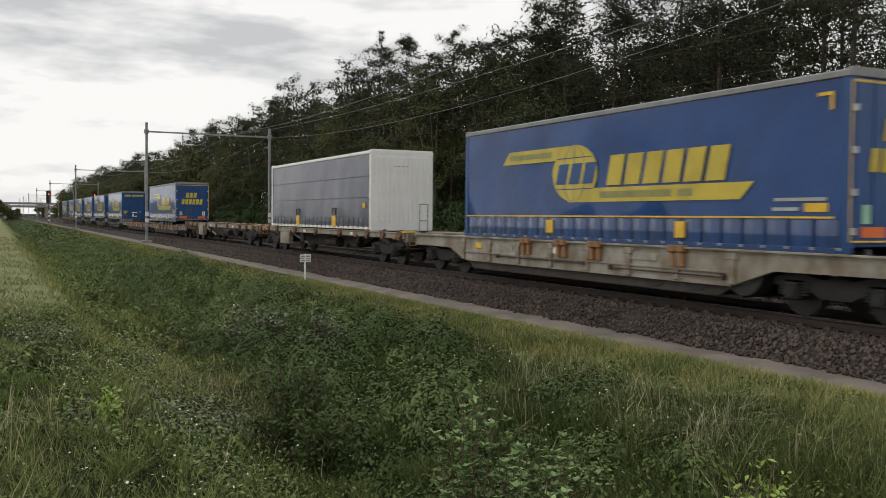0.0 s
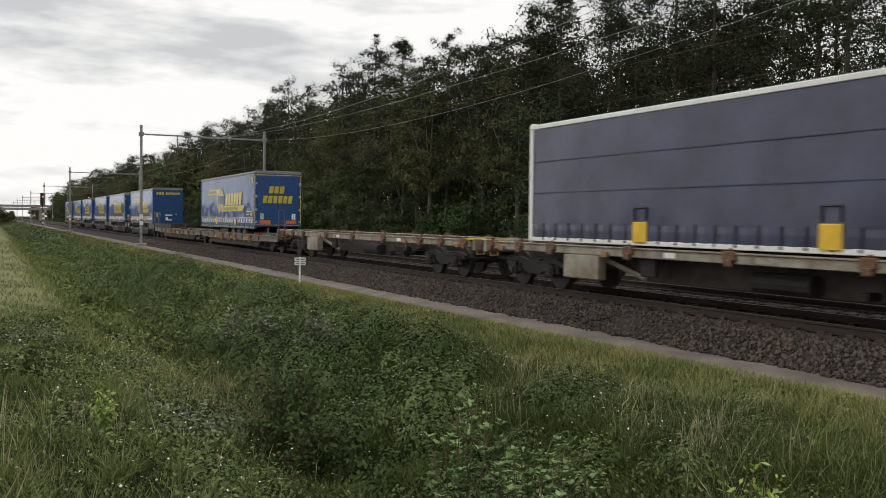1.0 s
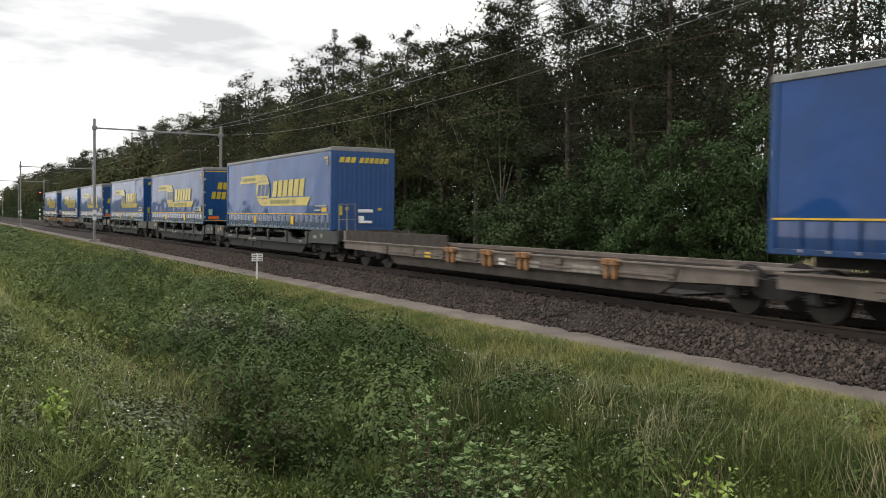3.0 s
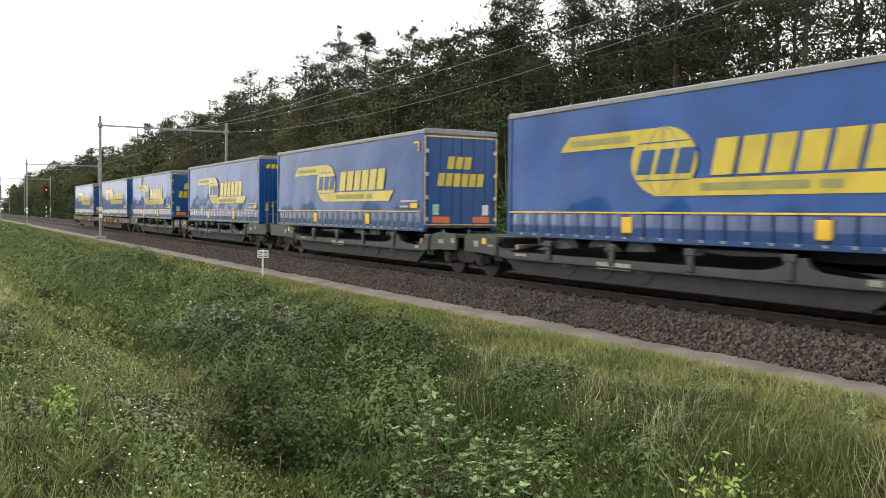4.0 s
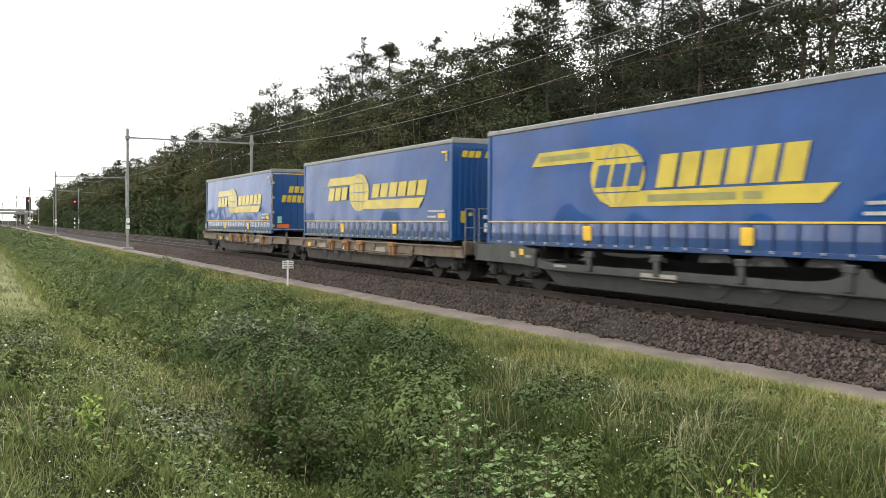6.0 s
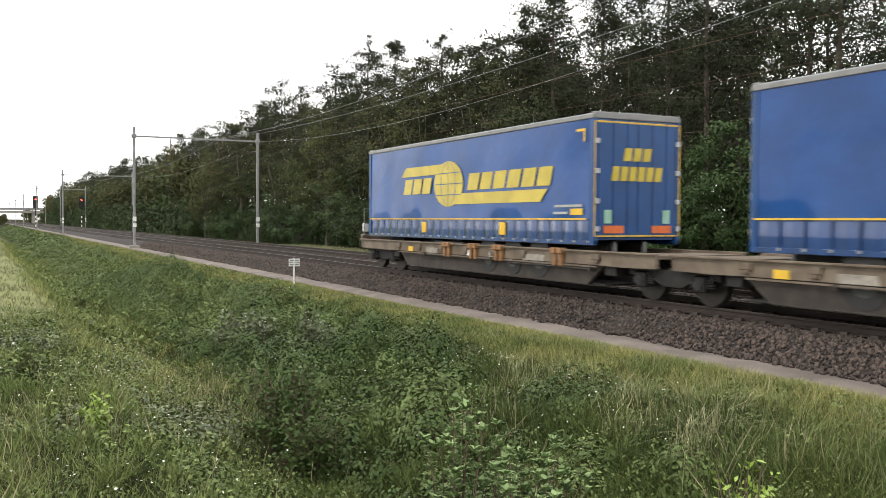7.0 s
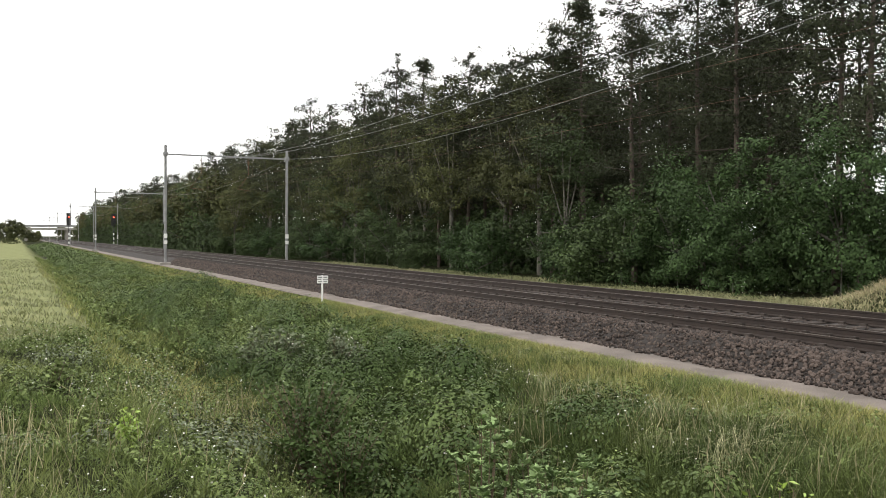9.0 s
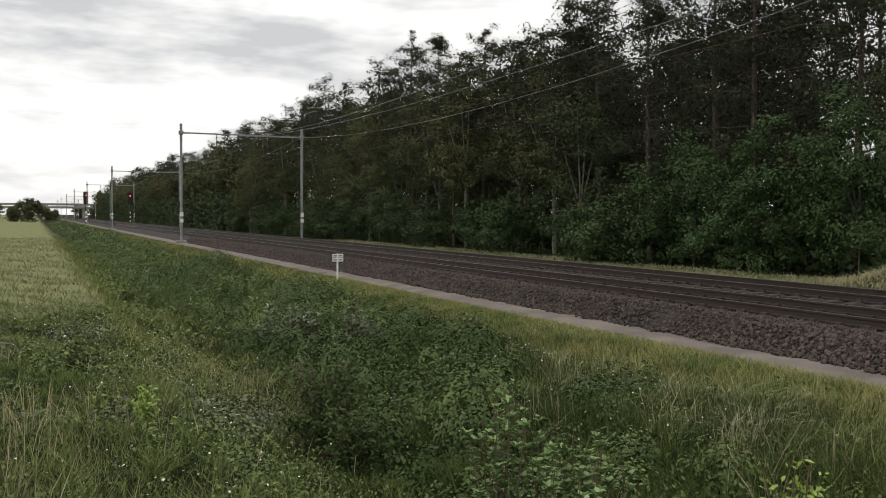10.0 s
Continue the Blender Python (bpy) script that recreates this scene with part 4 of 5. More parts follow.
        part("pallet_box", boxes((-1.15, -0.3, rev + d * 7.6 - 1.0, rev + d * 7.6 + 1.0, 0.72, 1.12), bevel=0.03), M_BLACK, t)
    MOVERS.append((t, s))


twin_pocket_wagon(8.4, (19.5,), "beige", "weathered beige pocket wagon with rusty orange container spigots")
flat_wagon(28.4, 19.6, "weathered beige container flat wagon carrying a grey swap body")
flat_wagon(48.4, 19.7, "empty weathered beige container flat wagon with rusty spigots")
w4 = twin_pocket_wagon(68.4, (18.2, 19.0), "brown", "brown articulated pocket wagon, one half loaded, one empty")
part("hitch_panel", boxes((-1.25, -1.2, 29.6, 36.9, 0.86, 1.22), (-1.2, 1.2, 36.8, 36.9, 0.86, 1.22), bevel=0.01), M_UNDER, w4, "raised dark brown steel side panel")
twin_pocket_wagon(105.75, (16.95, 17.0), "grey", "grey articulated pocket wagon with scalloped side sills")
twin_pocket_wagon(139.9, (17.0, 16.9), "grey", "grey articulated pocket wagon with scalloped side sills")
last = twin_pocket_wagon(174.0, (17.0, 17.1), "tan", "beige articulated pocket wagon, last of the train")
for xx in (-1.05, 1.05):
    lamp = part("tail_lamp", boxes((xx - 0.11, xx + 0.11, 33.95, 34.1, 1.30, 1.62), bevel=0.03), M_WHITE, last, "white tail lamp board")
    part("lens", tube(bmesh.new(), (xx, 34.1, 1.48), (xx, 34.13, 1.48), 0.07, sides=12), M_RED, lamp)
semi_trailer(10.5, True, 0, 1, "blue curtain-sided trailer with yellow stripes and globe")
semi_trailer(31.8, True, 0, 2, "grey curtain-sided swap body with white corrugated ends", swap=True)
semi_trailer(72.94, True, 0, 3, "blue curtain-sided trailer, rear doors leading, yellow word blocks")
semi_trailer(106.63, False, 0, 4, "faded blue curtain-sided trailer, ribbed front leading")
semi_trailer(124.89, True, 0, 5, "blue curtain-sided trailer, rear doors leading, orange reflectors")
semi_trailer(141.08, False, 0, 6, "faded blue curtain-sided trailer, ribbed front leading")
semi_trailer(159.25, True, 0, 7, "blue curtain-sided trailer, rear doors leading, orange reflectors")
semi_trailer(174.99, False, 1, 8, "blue curtain-sided trailer with broken yellow globe emblem")
semi_trailer(193.45, True, 1, 9, "blue curtain-sided trailer with broken globe emblem, last on the train")
# ---- overhead line ----


def portal(y):
    p = thing("catenary_portal", "grey steel catenary portal over two tracks", "catenary mast", (0, y, 0), "catenary portals along the line")
    for x, zb in ((11.05, -0.6), (21.2, -0.6)):
        bm = boxes((x - 0.10, x + 0.10, -0.09, 0.09, zb, 9.2), bevel=0.03)
        m = part("mast", bm, M_MAST, p)
        part("footing", boxes((x - 0.4, x + 0.4, -0.4, 0.4, zb - 0.3, zb + 0.2), bevel=0.03), M_CONCRETE, m)
        part("mast_collar", boxes((x - 0.18, x + 0.18, -0.16, 0.16, 8.3, 8.62), bevel=0.02), M_MAST, m)
        for z0, z1 in ((1.6, 1.95), (1.1, 1.4)):
            part("mast_sign", boxes((x - 0.14, x + 0.14, -0.115, -0.085, z0, z1)), M_WHITE, m)
    part("cross_beam", boxes((11.05, 21.2, -0.06, 0.06, 8.39, 8.51)), M_MAST, p)
    for x in (XT, XT2):
        bm = bmesh.new()
        tube(bm, (x, 0, 8.4), (x, 0, 6.9), 0.025, sides=6)
        tube(bm, (x, 0, 6.9), (x - 0.9, 0, 5.75), 0.02, sides=6)
        tube(bm, (x - 0.9, 0, 5.75), (x + 0.15, 0, 5.62), 0.02, sides=6)
        a = part("registration_arm", bm, M_RUST_DARK, p)
        bm = bmesh.new()
        for z in (7.9, 8.02, 8.14):
            tube(bm, (x, 0, z), (x, 0, z + 0.05), 0.09, sides=10)
        part("insulator", bm, M_RUST_DARK, a)


PORTALS = [4.4 + 72.6 * k for k in range(0, 8)]
for yy in PORTALS:
    portal(yy)


def wires():
    for x, low, top in ((XT, 6.6, 8.2), (XT2, 7.5, 8.5)):
        w = thing("overhead_wire", "thin overhead catenary and contact wire", "overhead wire", (x, 0, 0), "overhead wires", "structure")
        con, cat = bmesh.new(), bmesh.new()
        for a, b in zip(PORTALS, PORTALS[1:]):
            tube(con, (0.2, a, 5.6), (-0.2, b, 5.6), 0.005, sides=4)
            pts = [(0.0, a + (b - a) * i / 12, low + (top - low) * (2 * i / 12 - 1) ** 2) for i in range(13)]
            for p, q in zip(pts, pts[1:]):
                tube(cat, p, q, 0.010, sides=4)
            for p in pts[1:-1:2]:
                part("dropper", tube(bmesh.new(), p, (0.0, p[1], 5.6), 0.003, sides=4), M_RUST_DARK, w)
        part("contact_wire", con, M_RUST_DARK, w)
        part("carrier_wire", cat, M_WIRE, w)
    bm = bmesh.new()
    for a, b in zip(PORTALS, PORTALS[1:]):
        pts = [(21.2, a + (b - a) * i / 10, 8.45 + 1.15 * ((2 * i / 10 - 1) ** 2 - 1)) for i in range(11)]
        if a == PORTALS[0]:
            pts = [(21.2, p[1], 7.3 + 0.00128 * (p[1] - 47) ** 2) for p in pts]
        for p, q in zip(pts, pts[1:]):
            tube(bm, p, q, 0.010, sides=4)
    tagged(part("feeder_wire", bm, M_WIRE), "thin feeder wire along the mast tops", "overhead wire", "overhead wires", "structure")


wires()


def signal(x, y, lamp, label):
    s = thing("railway_signal", label, "railway signal", (x, y, -0.6), "railway signals")
    bm = bmesh.new()
    tube(bm, (0, 0, 0), (0, 0, 5.2), 0.11, sides=10)
    part("post", bm, M_BLACK, s)
    for i in range(3):
        bm = bmesh.new()
        tube(bm, (0, 0, 0.5 + i * 1.0), (0, 0, 1.0 + i * 1.0), 0.135, sides=10)
        part("band", bm, M_WHITE, s, "white painted band")
    bm = boxes((-0.55, 0.55, -0.1, 0.06, 4.7, 7.6), bevel=0.14)
    h = part("signal_head", bm, M_BLACK, s)
    for z in (5.4, 6.0, 6.6):
        bm = bmesh.new()
        tube(bm, (0, -0.42, z + 0.13), (0, -0.1, z + 0.13), 0.16, sides=10)
        part("hood", bm, M_BLACK, h)
    bm = bmesh.new()
    tube(bm, (0, -0.48, 6.73), (0, -0.42, 6.73), 0.12, sides=14)
    part("lamp", bm, lamp, h)


signal(11.0, 227.0, M_LAMP_RED, "black railway signal showing red, on a banded post")
signal(20.8, 227.0, M_LAMP_RED, "black railway signal showing a small red light, on a banded post")


def track_sign():
    s = thing("distance_sign", "small white hectometre board on a thin post by the path", "sign", (10.15, 32.0, -0.62))
    part("post", boxes((-0.028, 0.028, -0.022, 0.022, -0.1, 0.96)), M_WHITE, s)
    for z in (0.66, 0.81):
        b = part("board", boxes((-0.21, 0.21, -0.05, -0.03, z, z + 0.13), bevel=0.008), M_WHITE, s)
        for x in (-0.17, 0.03):
            part("number_bar", boxes((x, x + 0.14, -0.056, -0.05, z + 0.04, z + 0.09)), M_RAIL_ALU, b)


track_sign()

# ---- trees ----


def limb(bm, a, b, r0, r1, sides=6):
    tube(bm, a, b, r0, r1, sides)


def clumps(rng, centres, radius, per, size, flat=0.3, squash=0.7, slim=0.6):
    n = len(centres)
    p = rng.normal(size=(n, per, 3))
    p /= np.linalg.norm(p, axis=2)[:, :, None]
    p *= rng.random((n, per, 1)) ** 0.5
    r = (np.ones(n) * radius * rng.uniform(0.7, 1.3, n))[:, None, None]
    p = p * r
    p[:, :, 2] *= squash
    c = np.asarray(centres)
    out = c - c.mean(0)
    out /= np.linalg.norm(out, axis=1)[:, None] + 1e-6
    k = 1.3 * p / r + 0.5 * out[:, None] + np.array([0, 0, flat])
    return facing((c[:, None] + p).reshape(-1, 3), k.reshape(-1, 3), size, rng, 0.4, slim)


def pine(seed, h, per, size, label, wide=0.8):
    rng = np.random.default_rng(seed)
    t = thing("pine_tree", label, "tree", group="pines at the edge of the wood")
    bm = bmesh.new()
    bend = rng.normal(size=2) * 0.25
    pts = [Vector((bend[0] * math.sin(f * 2.2), bend[1] * math.sin(f * 2.0), h * f)) for f in np.linspace(0, 0.92, 8)]
    for i, (p, q) in enumerate(zip(pts, pts[1:])):
        limb(bm, p, q, 0.19 * (1 - i / 8.5), 0.19 * (1 - (i + 1) / 8.5), 8)
    cen, rad = [], []
    for k in range(36):
        f = rng.uniform(0.30, 1.0)
        z = h * f
        a = rng.uniform(0, 6.28)
        reach = wide * 1.25 * (0.45 + 2.2 * math.sin(min(1, (1.03 - f) / 0.55) * 1.7)) * rng.uniform(0.6, 1.15)
        base = Vector((bend[0] * math.sin(f * 2.2), bend[1] * math.sin(f * 2.0), z))
        tip = base + Vector((math.cos(a) * reach, math.sin(a) * reach, 0.35 + rng.normal() * 0.25))
        limb(bm, base, tip, 0.04, 0.012, 3)
        for g in (0.45, 0.72, 1.0):
            cen.append(base.lerp(tip, g) + Vector(rng.normal(size=3) * 0.22))
            rad.append(wide * (0.42 + 0.58 * min(1, (1.04 - f) / 0.4)))
    for k in range(12):
        z = h * rng.uniform(0.15, 0.45)
        a = rng.uniform(0, 6.28)
        limb(bm, (0, 0, z), (math.cos(a) * 0.7, math.sin(a) * 0.7, z - 0.1), 0.014, 0.005, 3)
    for f in (0.84, 0.88, 0.91, 0.935, 0.955, 0.975, 0.99):
        cen.append(Vector((bend[0] * math.sin(f * 2.2) + rng.normal() * 0.16, bend[1] * math.sin(f * 2.0) + rng.normal() * 0.16, h * f)))
        rad.append(wide * (0.24 + (1.02 - f) * 4))
    part("trunk", bm, M_BARK, t)
    inner = np.array([(rng.normal() * 0.6, rng.normal() * 0.6, h * rng.uniform(0.38, 0.95)) for _ in range(420)])
    quads("crown", np.concatenate([clumps(rng, cen, np.array(rad) * 0.9, per, size, 0.5, 0.62, 0.32), leaves(inner, size * 1.3, rng, 0.0, 0.45)]), M_NEEDLE, t)
    return t


def broadleaf(seed, h, r, low, per, size, material, label, name="broadleaf_tree", count=80, group="leafy trees at the edge of the wood"):
    rng = np.random.default_rng(seed)
    t = thing(name, label, "tree" if "tree" in name else "bush", group=group)
    bm = bmesh.new()
    thick = 0.35 if name == "bush" else 1.0
    limb(bm, (0, 0, -0.2), (0.1, 0, h * 0.45), 0.0135 * h * thick, 0.008 * h * thick, 8)
    cen = []
    lobes = [(rng.normal(size=3) * np.array([r * 0.35, r * 0.35, h * 0.1]) + np.array([0, 0, h * (low + (1 - low) * (rng.uniform(0.0, 0.72) if name == "bush" else rng.uniform(0.2, 0.85)))]), rng.uniform(0.4, 0.75) * r) for _ in range(9)]
    for c, rr in lobes:
        limb(bm, (0.05, 0, h * 0.3), c, 0.06, 0.02, 5)
    while len(cen) < count:
        c, rr = lobes[rng.integers(len(lobes))]
        d = rng.normal(size=3)
        d /= np.linalg.norm(d)
        p = c + d * rr * rng.uniform(0.55, 1.0) * np.array([1, 1, 0.9])
        if h * low * 0.8 + 0.05 < p[2] < h:
            cen.append(p)
    part("trunk", bm, M_BARK2, t)
    core = np.concatenate([c + rng.normal(size=(70, 3)) * rr * 0.38 for c, rr in lobes])
    core[:, 2] = np.clip(core[:, 2], 0.1, h)
    quads("crown", np.concatenate([clumps(rng, cen, 0.17 * r + 0.14, per, size, 0.6, 0.62, 0.6), leaves(core, size * 1.5, rng, 0.1, 0.7)]), material, t)
    return t


def woods():
    rng = np.random.default_rng(11)
    near_pines = [pine(s, h, 86, 0.095, "tall dark pine with a bare trunk and ragged crown", 0.98) for s, h in ((21, 16.6), (22, 18.0), (23, 15.4), (24, 17.2))]
    deep_pines = [pine(s, h, 15, 0.22, "dark pine deep in the wood", 1.25) for s, h in ((33, 16.4), (34, 14.2))]
    far_pines = [pine(s, h, 27, 0.15, "tall dark pine in the distant wood", 1.25) for s, h in ((31, 16.2), (32, 14.8))]
    near_leafy = [broadleaf(41, 11.5, 3.1, 0.1, 72, 0.07, M_LEAF2, "olive-green birch-like tree with a thin trunk", count=105), broadleaf(42, 9.0, 3.0, 0.05, 78, 0.07, M_LEAF, "mid-green leafy tree at the wood's edge", count=100),
                  broadleaf(43, 13.5, 3.4, 0.12, 78, 0.07, M_LEAF2, "tall olive-green leafy tree at the wood's edge", count=120)]
    far_leafy = [broadleaf(51, 10.5, 3.4, 0.03, 32, 0.18, M_LEAF, "green leafy tree in the distant wood", count=90), broadleaf(52, 13.5, 3.6, 0.05, 32, 0.18, M_LEAF2, "olive leafy tree in the distant wood", count=100)]
    bushes = [broadleaf(61, 5.9, 3.3, 0.0, 210, 0.062, M_BUSH, "dense dark green bush below the pines", "bush", 80, "bushes along the wood"), broadleaf(62, 3.2, 2.2, 0.0, 84, 0.066, M_BUSH, "low dark green bush below the pines", "bush", 80, "bushes along the wood"),
              broadleaf(63, 4.6, 2.7, 0.0, 90, 0.066, M_LEAF, "leafy green bush below the pines", "bush", 100, "bushes along the wood")]
    far_bush = [broadleaf(64, 4.4, 3.0, 0.0, 32, 0.125, M_LEAF, "green bush along the distant wood", "bush", 80, "bushes along the wood")]
    used = set()

    def put(kinds, x, y, lo=0.88, hi=1.12):
        k = kinds[rng.integers(len(kinds))]
        m = pose(x, y, -0.58, 0, 0, rng.uniform(0, 360))
        if k.name not in used:
            used.add(k.name)
            k.matrix_basis = m
            return
        k = copy_thing(k, m)
        k.scale = (1, 1, 1)
        f = rng.uniform(lo, hi)
        k.scale = (f, f, f * rng.uniform(0.94, 1.06))
    # pines, row behind row
    for x, step, y0, y1 in ((30.5, 4.4, 14, 125), (34.0, 4.8, 16, 125)):
        y = y0
        while y < y1:
            put(near_pines if x < 32 and y < 80 or y < 45 else far_pines, x + rng.normal() * 0.9, y + rng.normal() * 1.0)
            y += step
    for x, step, y0, y1 in ((38.5, 6.0, 18, 125), (42.5, 4.6, 24, 125), (47.0, 4.2, 26, 125), (52.0, 4.2, 30, 125), (57.0, 5.0, 32, 125)):
        for y in np.arange(y0, y1, step):
            if x < 40 or y > 0.95 * x:
                put(far_pines if x < 40 else deep_pines, x + rng.normal() * 0.9, y + rng.normal() * 1.0)
    for x, step in ((30.5, 5.2), (35, 6.5)):
        y = 125
        while y < 420:
            put(far_pines, x + rng.normal(), y + rng.normal() * 1.5)
            y += step * (1 + (y - 125) / 300)
    # leafy trees along the front
    for y in np.arange(43, 126, 5.0):
        put(near_leafy, 28.2 + rng.normal() * 1.0, y + rng.normal() * 1.0)
    for y in np.arange(40, 126, 3.8):
        put(far_bush, 33.0 + rng.normal() * 0.8, y + rng.normal() * 0.8)
    for y in np.arange(34, 126, 11):
        put(far_bush, 36.5 + rng.normal() * 1.5, y + rng.normal() * 1.0)
    for x, y0, step in ((49.5, 46, 7.0), (40.5, 52, 9.0)):
        for y in np.arange(y0, 126, step):
            put(far_bush, x + rng.normal() * 1.0, y + rng.normal() * 0.8, 1.0, 1.4)
    y = 128
    while y < 430:
        put(far_leafy, 27.5 + rng.normal() * 1.2, y + rng.normal())
        y += 4.6 * (1 + (y - 128) / 260)
    # bushes
    for x, y, k in ((31.6, 21.5, 0), (33.5, 25.5, 2), (28.0, 24.5, 0), (27.4, 29.5, 0), (28.2, 34.0, 0), (26.8, 36.5, 2), (27.2, 41.0, 1), (28.6, 45.0, 1), (27.0, 49.5, 1), (26.8, 55, 1), (26.5, 61, 2), (26.2, 66, 2), (26.5, 72, 2), (26.6, 79, 1), (26.0, 86, 2), (26.3, 94, 2), (26.0, 102, 1), (26.2, 110, 2), (26.0, 119, 2)):
        put([bushes[k]], x, y, 0.95, 1.1)
    for x, y in ((32.4, 28), (31.8, 32), (32.2, 37), (34.5, 31), (34.8, 36)):
        k = copy_thing(far_bush[0], pose(x, y, -0.58, 0, 0, rng.uniform(0, 360)))
        k.scale = (1.2, 1.2, 1.15)
    for y in np.arange(119, 230, 6.5):
        put(far_bush, 31.5 + rng.normal() * 0.8, y + rng.normal() * 0.8, 1.1, 1.5)
    y = 127
    while y < 400:
        put(far_bush, 25.6 + rng.normal() * 0.6, y, 1.0, 1.4)
        y += 7 * (1 + (y - 127) / 200)


woods()


# ---- distance: road bridge, far bushes ----


def road_bridge():
    b = thing("road_bridge", "pale concrete road bridge over the railway, far off", "bridge", (0, 520, 0))
    part("deck", boxes((-130, 40, -5, 5, 4.7, 5.9), bevel=0.1), M_CONCRETE, b)
    part("parapet", boxes((-130, 40, -5.2, -4.9, 6.2, 7.4)), M_RAIL_ALU, b, "grey metal parapet")
    for x in (-95, -60, -28, -4, 4.5, 24):
        part("pier", boxes((x - 0.7, x + 0.7, -4, 4, -1.2, 4.7), bevel=0.1), M_CONCRETE, b)


road_bridge()


def far_bushes():
    rng = np.random.default_rng(71)
    a = broadleaf(72, 8.0, 4.6, 0.0, 34, 0.27, M_LEAF2, "rounded dark green tree beyond the field", "far_tree", 100, "trees beyond the field")
    a.matrix_basis = pose(-0.5, 335, -1)
    spots = [(-6.5, 345, 0.62), (4.5, 400, 0.55), (8.0, 430, 0.6)] + [(-8 - 6.5 * k, 385 + 4 * (k % 3), 0.72 + 0.12 * ((k * 7) % 4)) for k in range(9)] + [(24, 560, 1.1), (34, 600, 1.2), (-30, 600, 1.2), (5, 620, 1.2)]
    for x, y, f in spots:
        k = copy_thing(a, pose(x, y, -1, 0, 0, rng.uniform(0, 360)))
        k.scale = (f, f, f)


far_bushes()

# ---- the bank, ditch and meadow ----


def spread(rng, n, x0, x1, y0, y1, near=1.6):
    """Scattered points on the ground, denser towards the near end."""
    x = rng.uniform(x0, x1, n)
    y = y0 + (y1 - y0) * rng.random(n) ** near
    return np.stack([x, y, height(x, y)], 1)


def patchy(rng, p, scale, keep, seed=0.0):
    """Keeps points in uneven patches."""
    v = np.sin(p[:, 0] * scale + 1.7 * np.sin(p[:, 1] * scale * 0.6 + seed)) * np.sin(p[:, 1] * scale * 0.8 + seed * 2 + 1.3 * np.sin(p[:, 0] * scale * 1.1))
    return p[v + rng.normal(size=len(p)) * 0.35 > keep]


def domes(rng, spots, size, dens=620, slim=0.62):
    """Leaves over lumpy domed thickets; spots: (x, y, radius, height)."""
    out = []
    for x, y, r, h in spots:
        ph = rng.uniform(0, 6.28, 4)
        m = int(dens * 2.1 * r * (r + 1.4 * h))
        d = rng.normal(size=(m, 3))
        d[:, 2] = np.abs(d[:, 2]) - 0.12
        d /= np.linalg.norm(d, axis=1)[:, None]
        az, el = np.arctan2(d[:, 1], d[:, 0]), np.arcsin(np.clip(d[:, 2], -1, 1))
        lump = 1 + 0.20 * np.sin(3 * az + ph[0]) * np.cos(4 * el + ph[1]) + 0.12 * np.sin(7 * az + ph[2]) * np.sin(6 * el + ph[3])
        q = d * (lump * rng.choice([1.0, 0.9, 0.7], m, p=[0.6, 0.25, 0.15]) * rng.uniform(0.93, 1.05, m))[:, None] * (r, r, h)
        p = q + (x, y, float(height(x, y)) - 0.05)
        p[:, 2] = np.maximum(p[:, 2], height(p[:, 0], p[:, 1]) + 0.02)
        k = d / (r, r, h)
        k = k / np.linalg.norm(k, axis=1)[:, None] + (0, 0, 0.2)
        out.append(facing(p, k, size, rng, 0.24, slim))
    return np.concatenate(out)


def spots_in(rng, n, x0, x1, y0, y1, r0, r1, h0, h1, near=1.0):
    """Dome places in a stretch of ground, kept apart so that dark hollows stay between them."""
    got = []
    for _ in range(n * 6):
        x, y, r = rng.uniform(x0, x1), y0 + (y1 - y0) * rng.random() ** near, r0 + (r1 - r0) * rng.random() ** 1.6
        if all((x - a) ** 2 + (y - b) ** 2 > (0.8 * (r + c)) ** 2 for a, b, c, _h in got):
            got.append((x, y, r, rng.uniform(h0, h1) * (0.55 + 0.45 * r / r1)))
        if len(got) == n:
            break
    return got


def stuff(name, verts, material, label, category):
    return tagged(quads(name, verts, material), label, category, kind="stuff")


